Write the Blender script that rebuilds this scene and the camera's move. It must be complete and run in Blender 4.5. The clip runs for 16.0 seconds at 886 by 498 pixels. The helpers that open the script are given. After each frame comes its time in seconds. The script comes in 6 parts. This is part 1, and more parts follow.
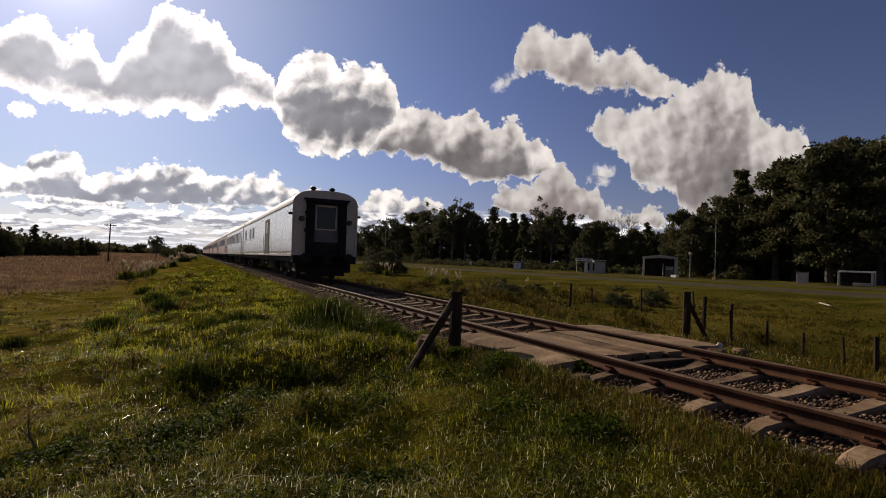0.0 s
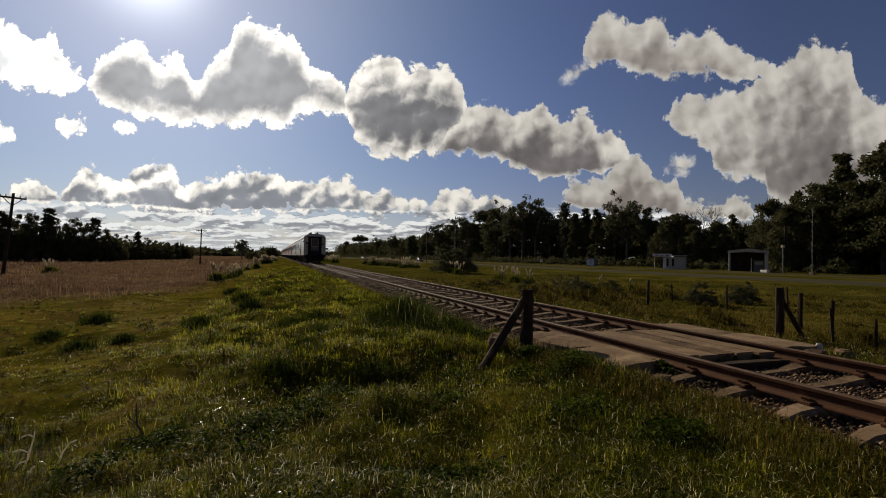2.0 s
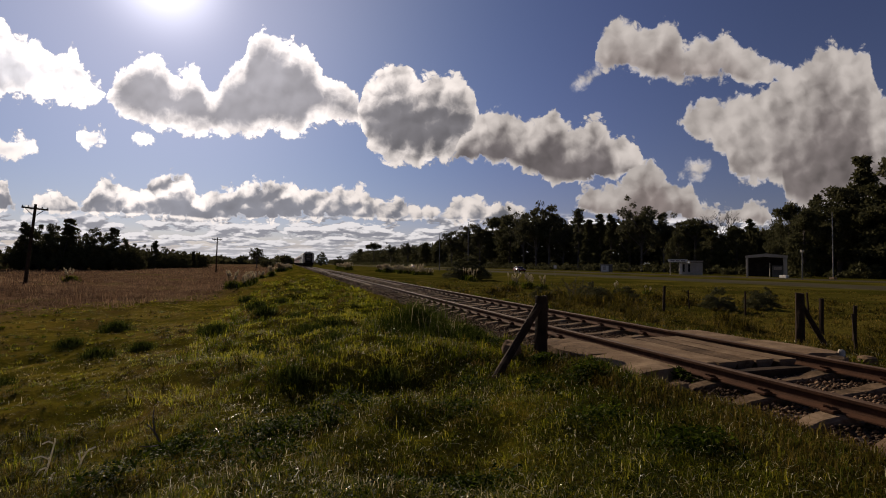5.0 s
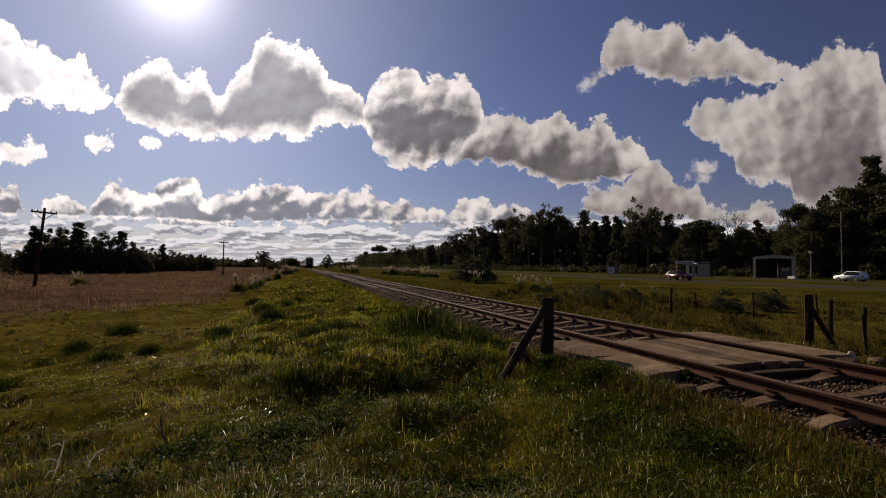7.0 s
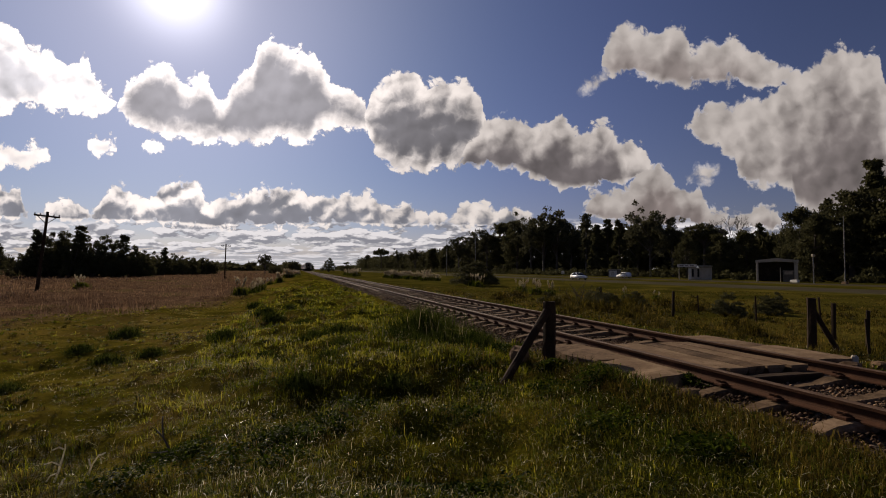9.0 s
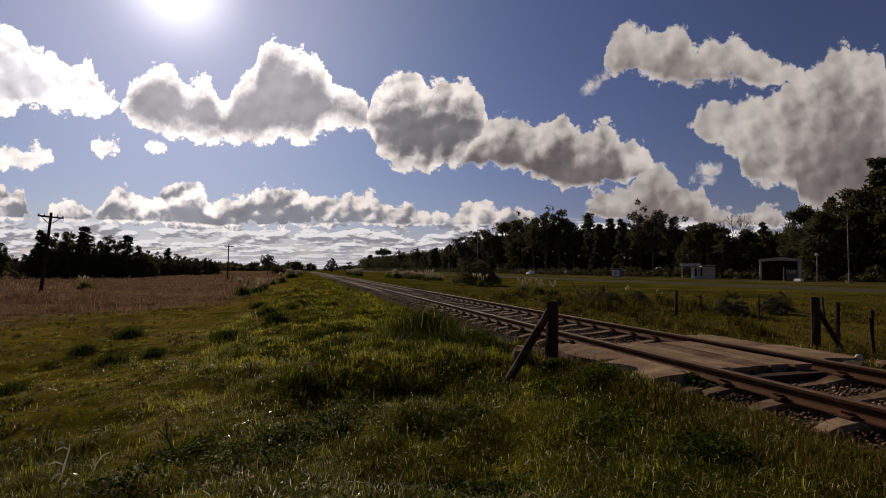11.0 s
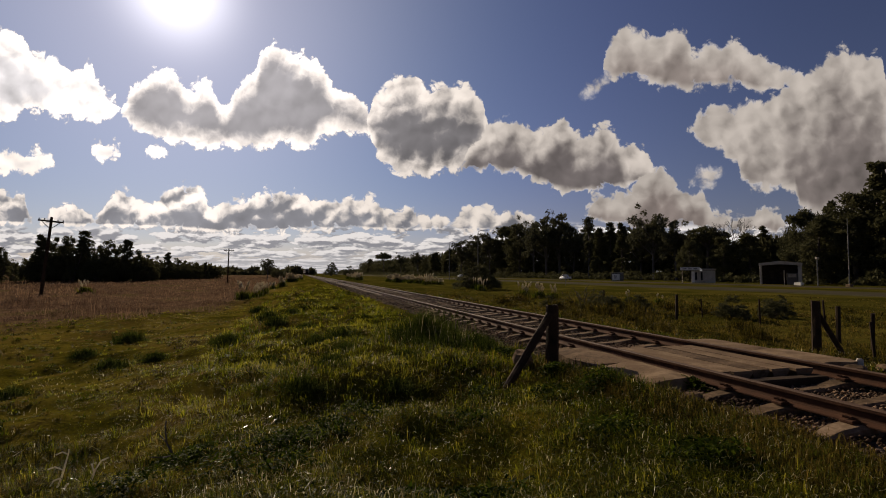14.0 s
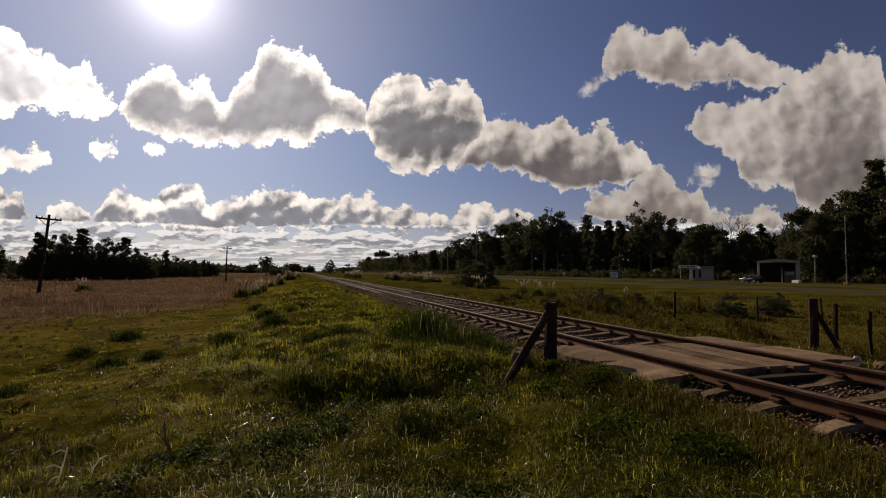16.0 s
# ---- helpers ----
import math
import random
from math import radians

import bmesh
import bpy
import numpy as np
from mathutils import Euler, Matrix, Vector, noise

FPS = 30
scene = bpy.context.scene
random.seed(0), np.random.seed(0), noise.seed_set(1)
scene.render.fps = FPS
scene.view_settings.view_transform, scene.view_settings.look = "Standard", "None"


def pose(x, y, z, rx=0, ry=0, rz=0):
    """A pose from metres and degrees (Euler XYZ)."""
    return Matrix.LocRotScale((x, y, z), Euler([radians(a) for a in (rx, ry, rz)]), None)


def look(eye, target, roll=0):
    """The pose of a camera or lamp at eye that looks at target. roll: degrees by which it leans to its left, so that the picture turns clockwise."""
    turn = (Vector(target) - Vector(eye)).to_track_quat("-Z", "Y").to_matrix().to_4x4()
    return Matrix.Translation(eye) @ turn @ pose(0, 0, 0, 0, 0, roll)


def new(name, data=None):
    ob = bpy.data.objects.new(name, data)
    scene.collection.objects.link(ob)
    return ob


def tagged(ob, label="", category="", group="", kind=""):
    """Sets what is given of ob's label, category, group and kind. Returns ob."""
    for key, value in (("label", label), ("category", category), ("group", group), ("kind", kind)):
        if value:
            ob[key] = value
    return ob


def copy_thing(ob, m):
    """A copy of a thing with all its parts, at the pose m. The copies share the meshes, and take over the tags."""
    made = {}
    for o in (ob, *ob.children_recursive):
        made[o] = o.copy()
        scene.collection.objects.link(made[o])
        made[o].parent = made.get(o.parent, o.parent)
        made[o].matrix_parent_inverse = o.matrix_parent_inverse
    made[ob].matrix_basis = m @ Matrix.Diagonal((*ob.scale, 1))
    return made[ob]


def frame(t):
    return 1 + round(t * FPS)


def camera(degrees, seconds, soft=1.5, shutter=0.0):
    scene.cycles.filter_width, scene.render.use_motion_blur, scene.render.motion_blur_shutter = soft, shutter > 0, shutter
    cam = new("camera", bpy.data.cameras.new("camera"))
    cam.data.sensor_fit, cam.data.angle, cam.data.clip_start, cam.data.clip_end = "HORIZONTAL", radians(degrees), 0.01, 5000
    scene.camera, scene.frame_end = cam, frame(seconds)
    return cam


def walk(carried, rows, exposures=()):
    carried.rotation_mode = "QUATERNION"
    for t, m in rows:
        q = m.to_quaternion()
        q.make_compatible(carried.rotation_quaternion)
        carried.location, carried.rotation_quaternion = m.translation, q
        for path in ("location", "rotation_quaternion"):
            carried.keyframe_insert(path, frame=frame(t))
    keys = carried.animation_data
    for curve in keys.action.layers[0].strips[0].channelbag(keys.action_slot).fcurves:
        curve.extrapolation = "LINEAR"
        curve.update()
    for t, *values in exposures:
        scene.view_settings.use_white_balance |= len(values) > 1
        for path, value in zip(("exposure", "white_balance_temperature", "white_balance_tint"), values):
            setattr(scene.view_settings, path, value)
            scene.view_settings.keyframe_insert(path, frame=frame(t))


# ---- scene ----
# World: y runs along the railway, x to the right of it, z = 0 is the top of the rails.
EYE = (0.0, 0.0, 1.095)
cam = camera(81.94, 16.0, soft=1.0)

# seconds, turn to the right of the railway, tilt up, lean
TURNS = [
    (0.0, 26.108, 1.223, 1.686), (0.5, 22.707, 1.094, 1.205), (1.0, 20.301, 1.010, 0.911),
    (1.5, 19.137, 0.943, 0.852), (2.0, 18.315, 0.878, 0.752), (2.5, 17.599, 0.796, 0.717),
    (3.0, 17.401, 0.887, 0.658), (3.5, 17.197, 1.039, 0.632), (4.0, 17.142, 1.486, 0.514),
    (6.5, 16.266, 1.757, 0.267), (7.0, 16.204, 1.898, 0.218), (7.5, 16.163, 1.932, 0.210),
    (8.0, 16.120, 1.937, 0.217), (8.5, 16.082, 2.080, 0.204), (9.0, 16.013, 2.285, 0.215),
    (11.5, 15.713, 2.259, 0.070), (12.0, 15.703, 2.286, 0.068), (12.5, 15.758, 2.358, 0.017),
    (13.0, 15.831, 2.567, 0.033), (13.5, 15.785, 2.616, 0.068), (14.0, 15.733, 2.713, 0.048),
    (14.5, 15.693, 2.659, 0.064), (15.0, 15.704, 2.583, 0.060), (15.5, 15.775, 2.549, 0.053),
    (16.0, 15.900, 2.468, 0.049)]


def heading(turn, tilt):
    a, b = radians(turn), radians(tilt)
    return Vector((math.sin(a) * math.cos(b), math.cos(a) * math.cos(b), math.sin(b)))


walk(cam, [(t, look(EYE, Vector(EYE) + heading(turn, tilt) * 10, lean)) for t, turn, tilt, lean in TURNS],
     exposures=[(0.0, 0.28, 6380, 13), (1.0, 0.02, 6400, 10), (2.0, -0.05, 6450, 6), (3.0, -0.1, 6450, 6), (4.0, -0.12, 6480, 11), (7.0, -0.17, 6450, 16), (9.0, -0.18, 6480, 15), (12.5, -0.17, 6550, 14), (14.0, -0.15, 6720, 13), (16.0, -0.13, 6720, 13)])

# ---- light ----
SUN_TURN, SUN_HEIGHT = -12.4, 26.8
TO_SUN = heading(SUN_TURN, SUN_HEIGHT)
sun = new("sun", bpy.data.lights.new("sun", "SUN"))
sun.data.energy, sun.data.angle, sun.data.color = 4.6, radians(0.5), (1.0, 0.86, 0.64)
sun.matrix_world = look((0, 0, 60), Vector((0, 0, 60)) - TO_SUN)


# ---- sky ----
class Tree:
    """Short-hand for building node trees."""

    def __init__(self, tree):
        self.tree = tree
        tree.nodes.clear()

    def node(self, kind, **values):
        n = self.tree.nodes.new(kind)
        for key, value in values.items():
            if key.startswith("in_"):
                self.put(n.inputs[int(key[3:])], value)
            elif key == "operation":
                n.operation = value
            elif key == "blend_type":
                n.blend_type = value
            elif key == "data_type":
                n.data_type = value
            elif key == "noise_type":
                n.noise_type = value
            elif key == "feature":
                n.feature = value
            elif key == "interpolation_type":
                n.interpolation_type = value
            elif key == "clamp":
                n.clamp = value
        return n

    def put(self, socket, value):
        if isinstance(value, bpy.types.NodeSocket):
            self.tree.links.new(value, socket)
        else:
            socket.default_value = value

    def math(self, op, a, b=0.0, c=0.0):
        n = self.node("ShaderNodeMath", operation=op)
        for i, v in enumerate((a, b, c)):
            self.put(n.inputs[i], v)
        return n.outputs[0]

    def dot(self, a, b):
        n = self.node("ShaderNodeVectorMath", operation="DOT_PRODUCT")
        self.put(n.inputs[0], a), self.put(n.inputs[1], b)
        return n.outputs["Value"]

    def step(self, value, low, high, a=0.0, b=1.0):
        n = self.node("ShaderNodeMapRange", interpolation_type="SMOOTHSTEP")
        for i, v in enumerate((value, low, high, a, b)):
            self.put(n.inputs[i], v)
        return n.outputs[0]

    def noise(self, vector, scale, detail=4.0, rough=0.5, lacunarity=2.0, distortion=0.0):
        n = self.node("ShaderNodeTexNoise")
        self.put(n.inputs["Vector"], vector)
        for key, v in (("Scale", scale), ("Detail", detail), ("Roughness", rough), ("Lacunarity", lacunarity), ("Distortion", distortion)):
            self.put(n.inputs[key], v)
        return n.outputs[0]

    def mix(self, factor, a, b):
        n = self.node("ShaderNodeMix", data_type="RGBA")
        self.put(n.inputs[0], factor)
        for socket, v in ((n.inputs[6], a), (n.inputs[7], b)):
            self.put(socket, v if isinstance(v, bpy.types.NodeSocket) else (*v, 1.0))
        return n.outputs[2]

    def curve(self, value, points):
        n = self.node("ShaderNodeFloatCurve")
        c = n.mapping.curves[0]
        while len(c.points) < len(points):
            c.points.new(0.5, 0.5)
        for p, (x, y) in zip(c.points, points):
            p.location, p.handle_type = (x, y), "AUTO_CLAMPED"
        n.mapping.update()
        self.put(n.inputs[1], value)
        return n.outputs[0]


# The cumulus clouds by the line of their tops and of their bases, in a plane that the sky is drawn on:
# thousandths of the plane's unit, to the right of its middle and up from its lower rim.
CLOUDS = [
    dict(  # the bright one beside the sun
        top=[(-300, 30), (-100, 20), (5, 36), (30, 52), (60, 80), (95, 95), (130, 108), (150, 100), (165, 125), (180, 150), (203, 172), (215, 260), (300, 400), (1900, 400)],
        base=[(-300, 190), (0, 208), (40, 195), (100, 200), (150, 208), (190, 200), (207, 180), (230, 150), (300, 100), (1900, 100)],
        core=(0.72, 0.71, 0.72), rim=1.1, deep=70),
    dict(  # the grey pair below the sun
        top=[(-300, 480), (150, 480), (200, 225), (212, 175), (225, 148), (250, 120), (270, 110), (305, 114), (330, 140), (355, 130), (375, 145), (392, 176), (408, 145), (450, 112),
             (475, 67), (500, 73), (540, 88), (570, 113), (585, 140), (620, 160), (650, 182), (670, 260), (720, 480), (1900, 480)],
        base=[(-300, 100), (150, 150), (205, 195), (225, 218), (250, 235), (280, 245), (350, 256), (400, 257), (440, 264), (500, 250), (540, 262), (562, 240), (600, 230),
              (640, 236), (665, 215), (720, 100), (1900, 100)],
        core=(0.235, 0.230, 0.243), rim=1.05, deep=50, fringe=1.1, lumpy=0.5),
    dict(  # the tall one in the middle
        top=[(-300, 480), (620, 480), (640, 215), (650, 180), (660, 158), (676, 146), (690, 130), (722, 122), (742, 130), (762, 142), (790, 132), (812, 134), (832, 146), (852, 172), (858, 200), (868, 260), (900, 480), (1900, 480)],
        base=[(-300, 100), (620, 120), (640, 195), (655, 248), (675, 285), (700, 301), (740, 307), (790, 300), (830, 292), (855, 262), (868, 210), (900, 100), (1900, 100)],
        core=(0.165, 0.160, 0.168), rim=0.98, deep=80, fringe=1.6, lumpy=1.2),
    dict(  # the next, lower down
        top=[(-300, 480), (780, 480), (798, 318), (812, 280), (832, 243), (855, 220), (880, 199), (900, 197), (925, 212), (950, 221), (990, 205), (1005, 214), (1020, 229), (1070, 212), (1085, 222),
             (1100, 244), (1130, 252), (1150, 280), (1168, 320), (1200, 480), (1900, 480)],
        base=[(-300, 150), (780, 260), (806, 302), (850, 296), (900, 302), (950, 316), (1000, 336), (1050, 333), (1100, 328), (1150, 312), (1168, 296), (1200, 150), (1900, 150)],
        core=(0.155, 0.138, 0.136), rim=0.80, soft=7.0, deep=72, fringe=5.0, lumpy=1.4, crisp=0.6),
    dict(  # the pale one behind the trees
        top=[(-300, 480), (1000, 480), (1028, 362), (1042, 342), (1065, 334), (1095, 336), (1115, 315), (1135, 300), (1160, 292), (1185, 298), (1205, 331), (1240, 333), (1253, 366),
             (1300, 374), (1360, 363), (1385, 400), (1430, 480), (1900, 480)],
        base=[(-300, 150), (1000, 250), (1025, 372), (1050, 384), (1100, 400), (1250, 402), (1385, 408), (1430, 300), (1900, 200)],
        core=(0.25, 0.212, 0.195), rim=0.62, soft=8.0, deep=62, fringe=5.0, lumpy=1.4, crisp=0.6),
    dict(  # the high one
        top=[(-300, 480), (1020, 480), (1058, 170), (1067, 92), (1080, 60), (1102, 41), (1130, 45), (1160, 56), (1190, 42), (1210, 46), (1220, 80), (1250, 73),
             (1290, 66), (1330, 84), (1370, 108), (1400, 128), (1416, 165), (1450, 480), (1900, 480)],
        base=[(-300, 50), (1030, 60), (1060, 120), (1070, 132), (1080, 138), (1100, 136), (1150, 141), (1200, 156), (1250, 151), (1300, 151), (1350, 159), (1385, 156),
              (1414, 138), (1450, 60), (1900, 50)],
        core=(0.29, 0.252, 0.232), rim=0.70, soft=10.0, deep=82, fringe=4.0, lumpy=0.8, crisp=0.3),
    dict(  # the great one over the pines
        top=[(-300, 480), (1190, 480), (1205, 232), (1222, 215), (1238, 190), (1262, 183), (1300, 175), (1345, 175), (1372, 163), (1390, 132), (1450, 108),
             (1465, 84), (1490, 78), (1520, 95), (1545, 89), (1562, 125), (1600, 185), (1690, 190), (1720, 260), (1800, 215), (1900, 210)],
        base=[(-300, 100), (1190, 190), (1208, 222), (1238, 252), (1262, 268), (1295, 285), (1312, 320), (1340, 336), (1400, 336), (1412, 372),
              (1450, 382), (1560, 372), (1640, 330), (1700, 262), (1725, 245), (1800, 265), (1900, 275)],
        core=(0.205, 0.180, 0.170), rim=0.68, soft=10.0, deep=185, fringe=6.0, lumpy=0.9, crisp=0.3),
    dict(  # loose shreds between them
        top=[(-300, 480), (985, 480), (1012, 172), (1030, 152), (1050, 146), (1070, 130), (1084, 170), (1110, 480), (1190, 480), (1212, 318), (1230, 300), (1250, 290), (1272, 292), (1284, 330), (1310, 480), (1900, 480)],
        base=[(-300, 50), (985, 80), (1012, 150), (1030, 162), (1052, 160), (1070, 148), (1084, 130), (1110, 90), (1190, 220), (1212, 306), (1230, 324), (1250, 326), (1272, 308), (1284, 290), (1310, 200), (1900, 100)],
        core=(0.5, 0.47, 0.45), rim=0.74, deep=60, grow=3.0, soft=20.0),
    dict(  # small ones to the left
        top=[(-300, 480), (-70, 480), (-45, 285), (0, 262), (30, 266), (52, 254), (72, 264), (98, 292), (112, 400), (140, 400), (150, 262), (165, 251), (188, 246), (208, 262), (216, 400),
             (240, 400), (248, 258), (268, 246), (285, 252), (297, 270), (310, 480), (1900, 480)],
        base=[(-300, 200), (-50, 285), (0, 293), (90, 291), (105, 230), (145, 230), (155, 266), (180, 272), (205, 266), (215, 230), (243, 230), (252, 263), (290, 265), (305, 200), (1900, 100)],
        core=(0.80, 0.78, 0.78), rim=1.0, deep=40, grow=6.0),
    dict(  # the long bank over the horizon
        top=[(-300, 320), (0, 333), (40, 345), (52, 392), (80, 364), (130, 358), (160, 380), (185, 345), (215, 334), (235, 346), (265, 344),
             (300, 329), (340, 320), (360, 345), (375, 356), (400, 347), (440, 345), (470, 333), (510, 337), (550, 345), (600, 350),
             (640, 341), (662, 350), (690, 370), (730, 363), (760, 374), (800, 376), (830, 358), (880, 370), (912, 374), (950, 395),
             (1000, 430), (1900, 440)],
        base=[(-300, 396), (50, 386), (300, 396), (420, 400), (600, 398), (900, 402), (1000, 410), (1900, 300)],
        core=(0.20, 0.208, 0.236), rim=0.95, deep=36, grow=5.0, fringe=9.0, lumpy=3.2, crisp=2.0),
]


def make_sky():
    world = bpy.data.worlds.new("sky")
    scene.world = world
    world.use_nodes = True
    k = Tree(world.node_tree)
    way = k.node("ShaderNodeTexCoord").outputs["Generated"]
    # the plane of the clouds
    ahead = heading(16.013, 2.285)
    m = look(EYE, Vector(EYE) + ahead, 0.215).to_3x3()
    right, up = m.col[0], m.col[1]
    depth = k.math("MAXIMUM", k.dot(way, ahead), 0.05)
    u = k.math("MULTIPLY_ADD", k.math("DIVIDE", k.dot(way, right), depth), 903.0, 784.0)
    v = k.math("MULTIPLY_ADD", k.math("DIVIDE", k.dot(way, up), depth), -903.0, 441.0)
    facing = k.step(k.dot(way, ahead), 0.42, 0.56)
    to_sun = k.dot(way, TO_SUN)
    near_sun = k.math("POWER", k.math("MAXIMUM", to_sun, 0.0), 16.0)
    beside_sun = k.math("POWER", k.math("MAXIMUM", to_sun, 0.0), 430.0)
    around_sun = k.step(to_sun, 0.72, 0.98)

    # billows: round heads at several sizes, on a plane that is a little warped
    flat = k.node("ShaderNodeCombineXYZ", in_0=u, in_1=v, in_2=0.0).outputs[0]
    warp = k.node("ShaderNodeTexNoise")
    warp.noise_dimensions = "2D"
    k.put(warp.inputs["Vector"], flat)
    warp.inputs["Scale"].default_value, warp.inputs["Detail"].default_value = 0.03, 4.0
    shifted = k.node("ShaderNodeVectorMath", operation="MULTIPLY_ADD")
    k.put(shifted.inputs[0], warp.outputs["Color"])
    shifted.inputs[1].default_value = (22, 22, 0)
    k.put(shifted.inputs[2], flat)

    def heads(place, scale=0.036, detail=2.5):
        n = k.node("ShaderNodeTexVoronoi", feature="SMOOTH_F1")
        n.voronoi_dimensions = "2D"
        k.put(n.inputs["Vector"], place)
        for key, value in (("Scale", scale), ("Detail", detail), ("Roughness", 0.5), ("Lacunarity", 2.3), ("Smoothness", 0.22)):
            n.inputs[key].default_value = value
        return k.math("SUBTRACT", 0.75, n.outputs["Distance"])

    puff = heads(shifted.outputs[0])
    large = k.noise(flat, 0.009, 4.0, 0.5, 2.1)
    fine = k.noise(flat, 0.07, 5.0, 0.65, 2.2)
    edge = k.math("MULTIPLY_ADD", k.math("SUBTRACT", large, 0.5), 14.0, k.math("MULTIPLY", k.math("SUBTRACT", fine, 0.5), 12.0))
    edge = k.math("ADD", k.math("MULTIPLY_ADD", puff, 22.0, edge), -1.0)
    # relief: the sides of the heads that face the sun are lighter
    sun_u, sun_v = (784 + 903 * TO_SUN.dot(right) / TO_SUN.dot(ahead), 441 - 903 * TO_SUN.dot(up) / TO_SUN.dot(ahead))
    sunward = k.node("ShaderNodeVectorMath", operation="SUBTRACT")
    sunward.inputs[0].default_value = (sun_u, sun_v - 250, 0)
    k.put(sunward.inputs[1], flat)
    aim = k.node("ShaderNodeVectorMath", operation="NORMALIZE")
    k.put(aim.inputs[0], sunward.outputs[0])
    moved = k.node("ShaderNodeVectorMath", operation="MULTIPLY_ADD")
    k.put(moved.inputs[0], aim.outputs[0])
    moved.inputs[1].default_value = (18, 18, 0)
    k.put(moved.inputs[2], flat)
    relief = k.math("SUBTRACT", k.noise(flat, 0.014, 3.0, 0.45), k.noise(moved.outputs[0], 0.014, 3.0, 0.45))
    nearer = k.node("ShaderNodeVectorMath", operation="MULTIPLY_ADD")
    k.put(nearer.inputs[0], aim.outputs[0])
    nearer.inputs[1].default_value = (9, 9, 0)
    k.put(nearer.inputs[2], shifted.outputs[0])
    bulge = k.math("SUBTRACT", puff, heads(nearer.outputs[0]))
    further = k.node("ShaderNodeVectorMath", operation="MULTIPLY_ADD")
    k.put(further.inputs[0], aim.outputs[0])
    further.inputs[1].default_value = (15, 15, 0)
    k.put(further.inputs[2], shifted.outputs[0])
    billow = k.math("SUBTRACT", heads(shifted.outputs[0], 0.017, 1.3), heads(further.outputs[0], 0.017, 1.3))
    blotch = k.noise(flat, 0.0085, 3.0, 0.4)

    air = k.node("ShaderNodeTexSky")
    air.sky_type, air.sun_disc = "NISHITA", False
    air.sun_elevation, air.sun_rotation = radians(SUN_HEIGHT), radians(SUN_TURN)
    air.air_density, air.dust_density, air.ozone_density = 1.0, 0.15, 3.0
    colour = None
    cover = None
    s = k.math("DIVIDE", k.math("ADD", u, 300.0), 2200.0)
    for cloud in CLOUDS:
        top, base = (k.math("MULTIPLY", k.curve(s, [((x + 300) / 2200, y / 500) for x, y in cloud[key]]), 500.0) for key in ("top", "base"))
        inner = k.node("ShaderNodeMath", operation="SMOOTH_MIN")
        for i, value in enumerate((k.math("SUBTRACT", v, top), k.math("SUBTRACT", base, v), 14.0)):
            k.put(inner.inputs[i], value)
        body = k.math("ADD", k.math("ADD", inner.outputs[0], edge), cloud.get("grow", 0.0))
        alpha = k.math("MULTIPLY", k.step(body, -0.25 * cloud.get("soft", 7.0), cloud.get("soft", 7.0)), facing)
        # grey grows with the depth below the lit side; towards the base a thin bright fringe remains
        below = k.math("SUBTRACT", v, top)
        fringe = k.math("MULTIPLY_ADD", k.math("SUBTRACT", base, v), cloud.get("fringe", 1.5), 3.0)
        under = k.node("ShaderNodeMath", operation="SMOOTH_MIN")
        for i, value in enumerate((below, fringe, 12.0)):
            k.put(under.inputs[i], value)
        deep_in = cloud["deep"]
        thick = k.math("MULTIPLY_ADD", edge, 0.35, under.outputs[0])
        thick = k.math("MULTIPLY_ADD", relief, -0.42 * deep_in * cloud.get("crisp", 1.0), thick)
        thick = k.math("MULTIPLY_ADD", bulge, -0.30 * deep_in * cloud.get("crisp", 1.0), thick)
        thick = k.math("MULTIPLY_ADD", k.math("SUBTRACT", blotch, 0.5), 0.8 * deep_in, thick)
        thick = k.math("MULTIPLY_ADD", billow, -0.42 * deep_in * cloud.get("lumpy", 1.0), thick)
        shade = k.step(thick, 0.04 * deep_in, deep_in)
        rim = k.math("MULTIPLY", k.math("MULTIPLY_ADD", near_sun, 0.9, cloud["rim"] * 0.82), k.math("MULTIPLY_ADD", billow, 0.3, 0.97))
        lit = k.node("ShaderNodeVectorMath", operation="SCALE")
        lit.inputs[0].default_value = (1.0, 0.92, 0.835)
        k.put(lit.inputs["Scale"], rim)
        deep = k.node("ShaderNodeVectorMath", operation="SCALE")
        deep.inputs[0].default_value = cloud["core"]
        k.put(deep.inputs["Scale"], k.math("MULTIPLY_ADD", k.math("SUBTRACT", large, 0.5), -0.8, k.math("MULTIPLY_ADD", billow, 0.5, k.math("MULTIPLY_ADD", relief, 0.45, 1.0))))
        tone = k.mix(shade, lit.outputs[0], deep.outputs[0])
        if colour is None:
            colour, cover = tone, alpha
        else:
            colour = k.mix(alpha, colour, tone)
            cover = k.math("MAXIMUM", cover, alpha)

    # flat rows of small clouds towards the horizon, and loose cloud in the rest of the sky
    x, y, z = k.node("ShaderNodeSeparateXYZ", in_0=way).outputs
    height = k.math("MAXIMUM", z, 0.012)
    sheet = k.node("ShaderNodeCombineXYZ", in_0=k.math("DIVIDE", x, height), in_1=k.math("DIVIDE", y, height), in_2=0.0).outputs[0]
    climb = k.math("MULTIPLY", k.math("LOGARITHM", k.math("ADD", k.math("MAXIMUM", k.math("SUBTRACT", 474.0, v), 1.0), 14.0), 2.718), 4.0)
    banks = k.node("ShaderNodeCombineXYZ", in_0=k.math("MULTIPLY", u, 0.017), in_1=climb, in_2=0.0).outputs[0]
    rows = k.math("MULTIPLY_ADD", heads(banks, 0.95, 3.0), 0.45, k.math("MULTIPLY", k.noise(banks, 0.8, 5.0, 0.6), 0.72))
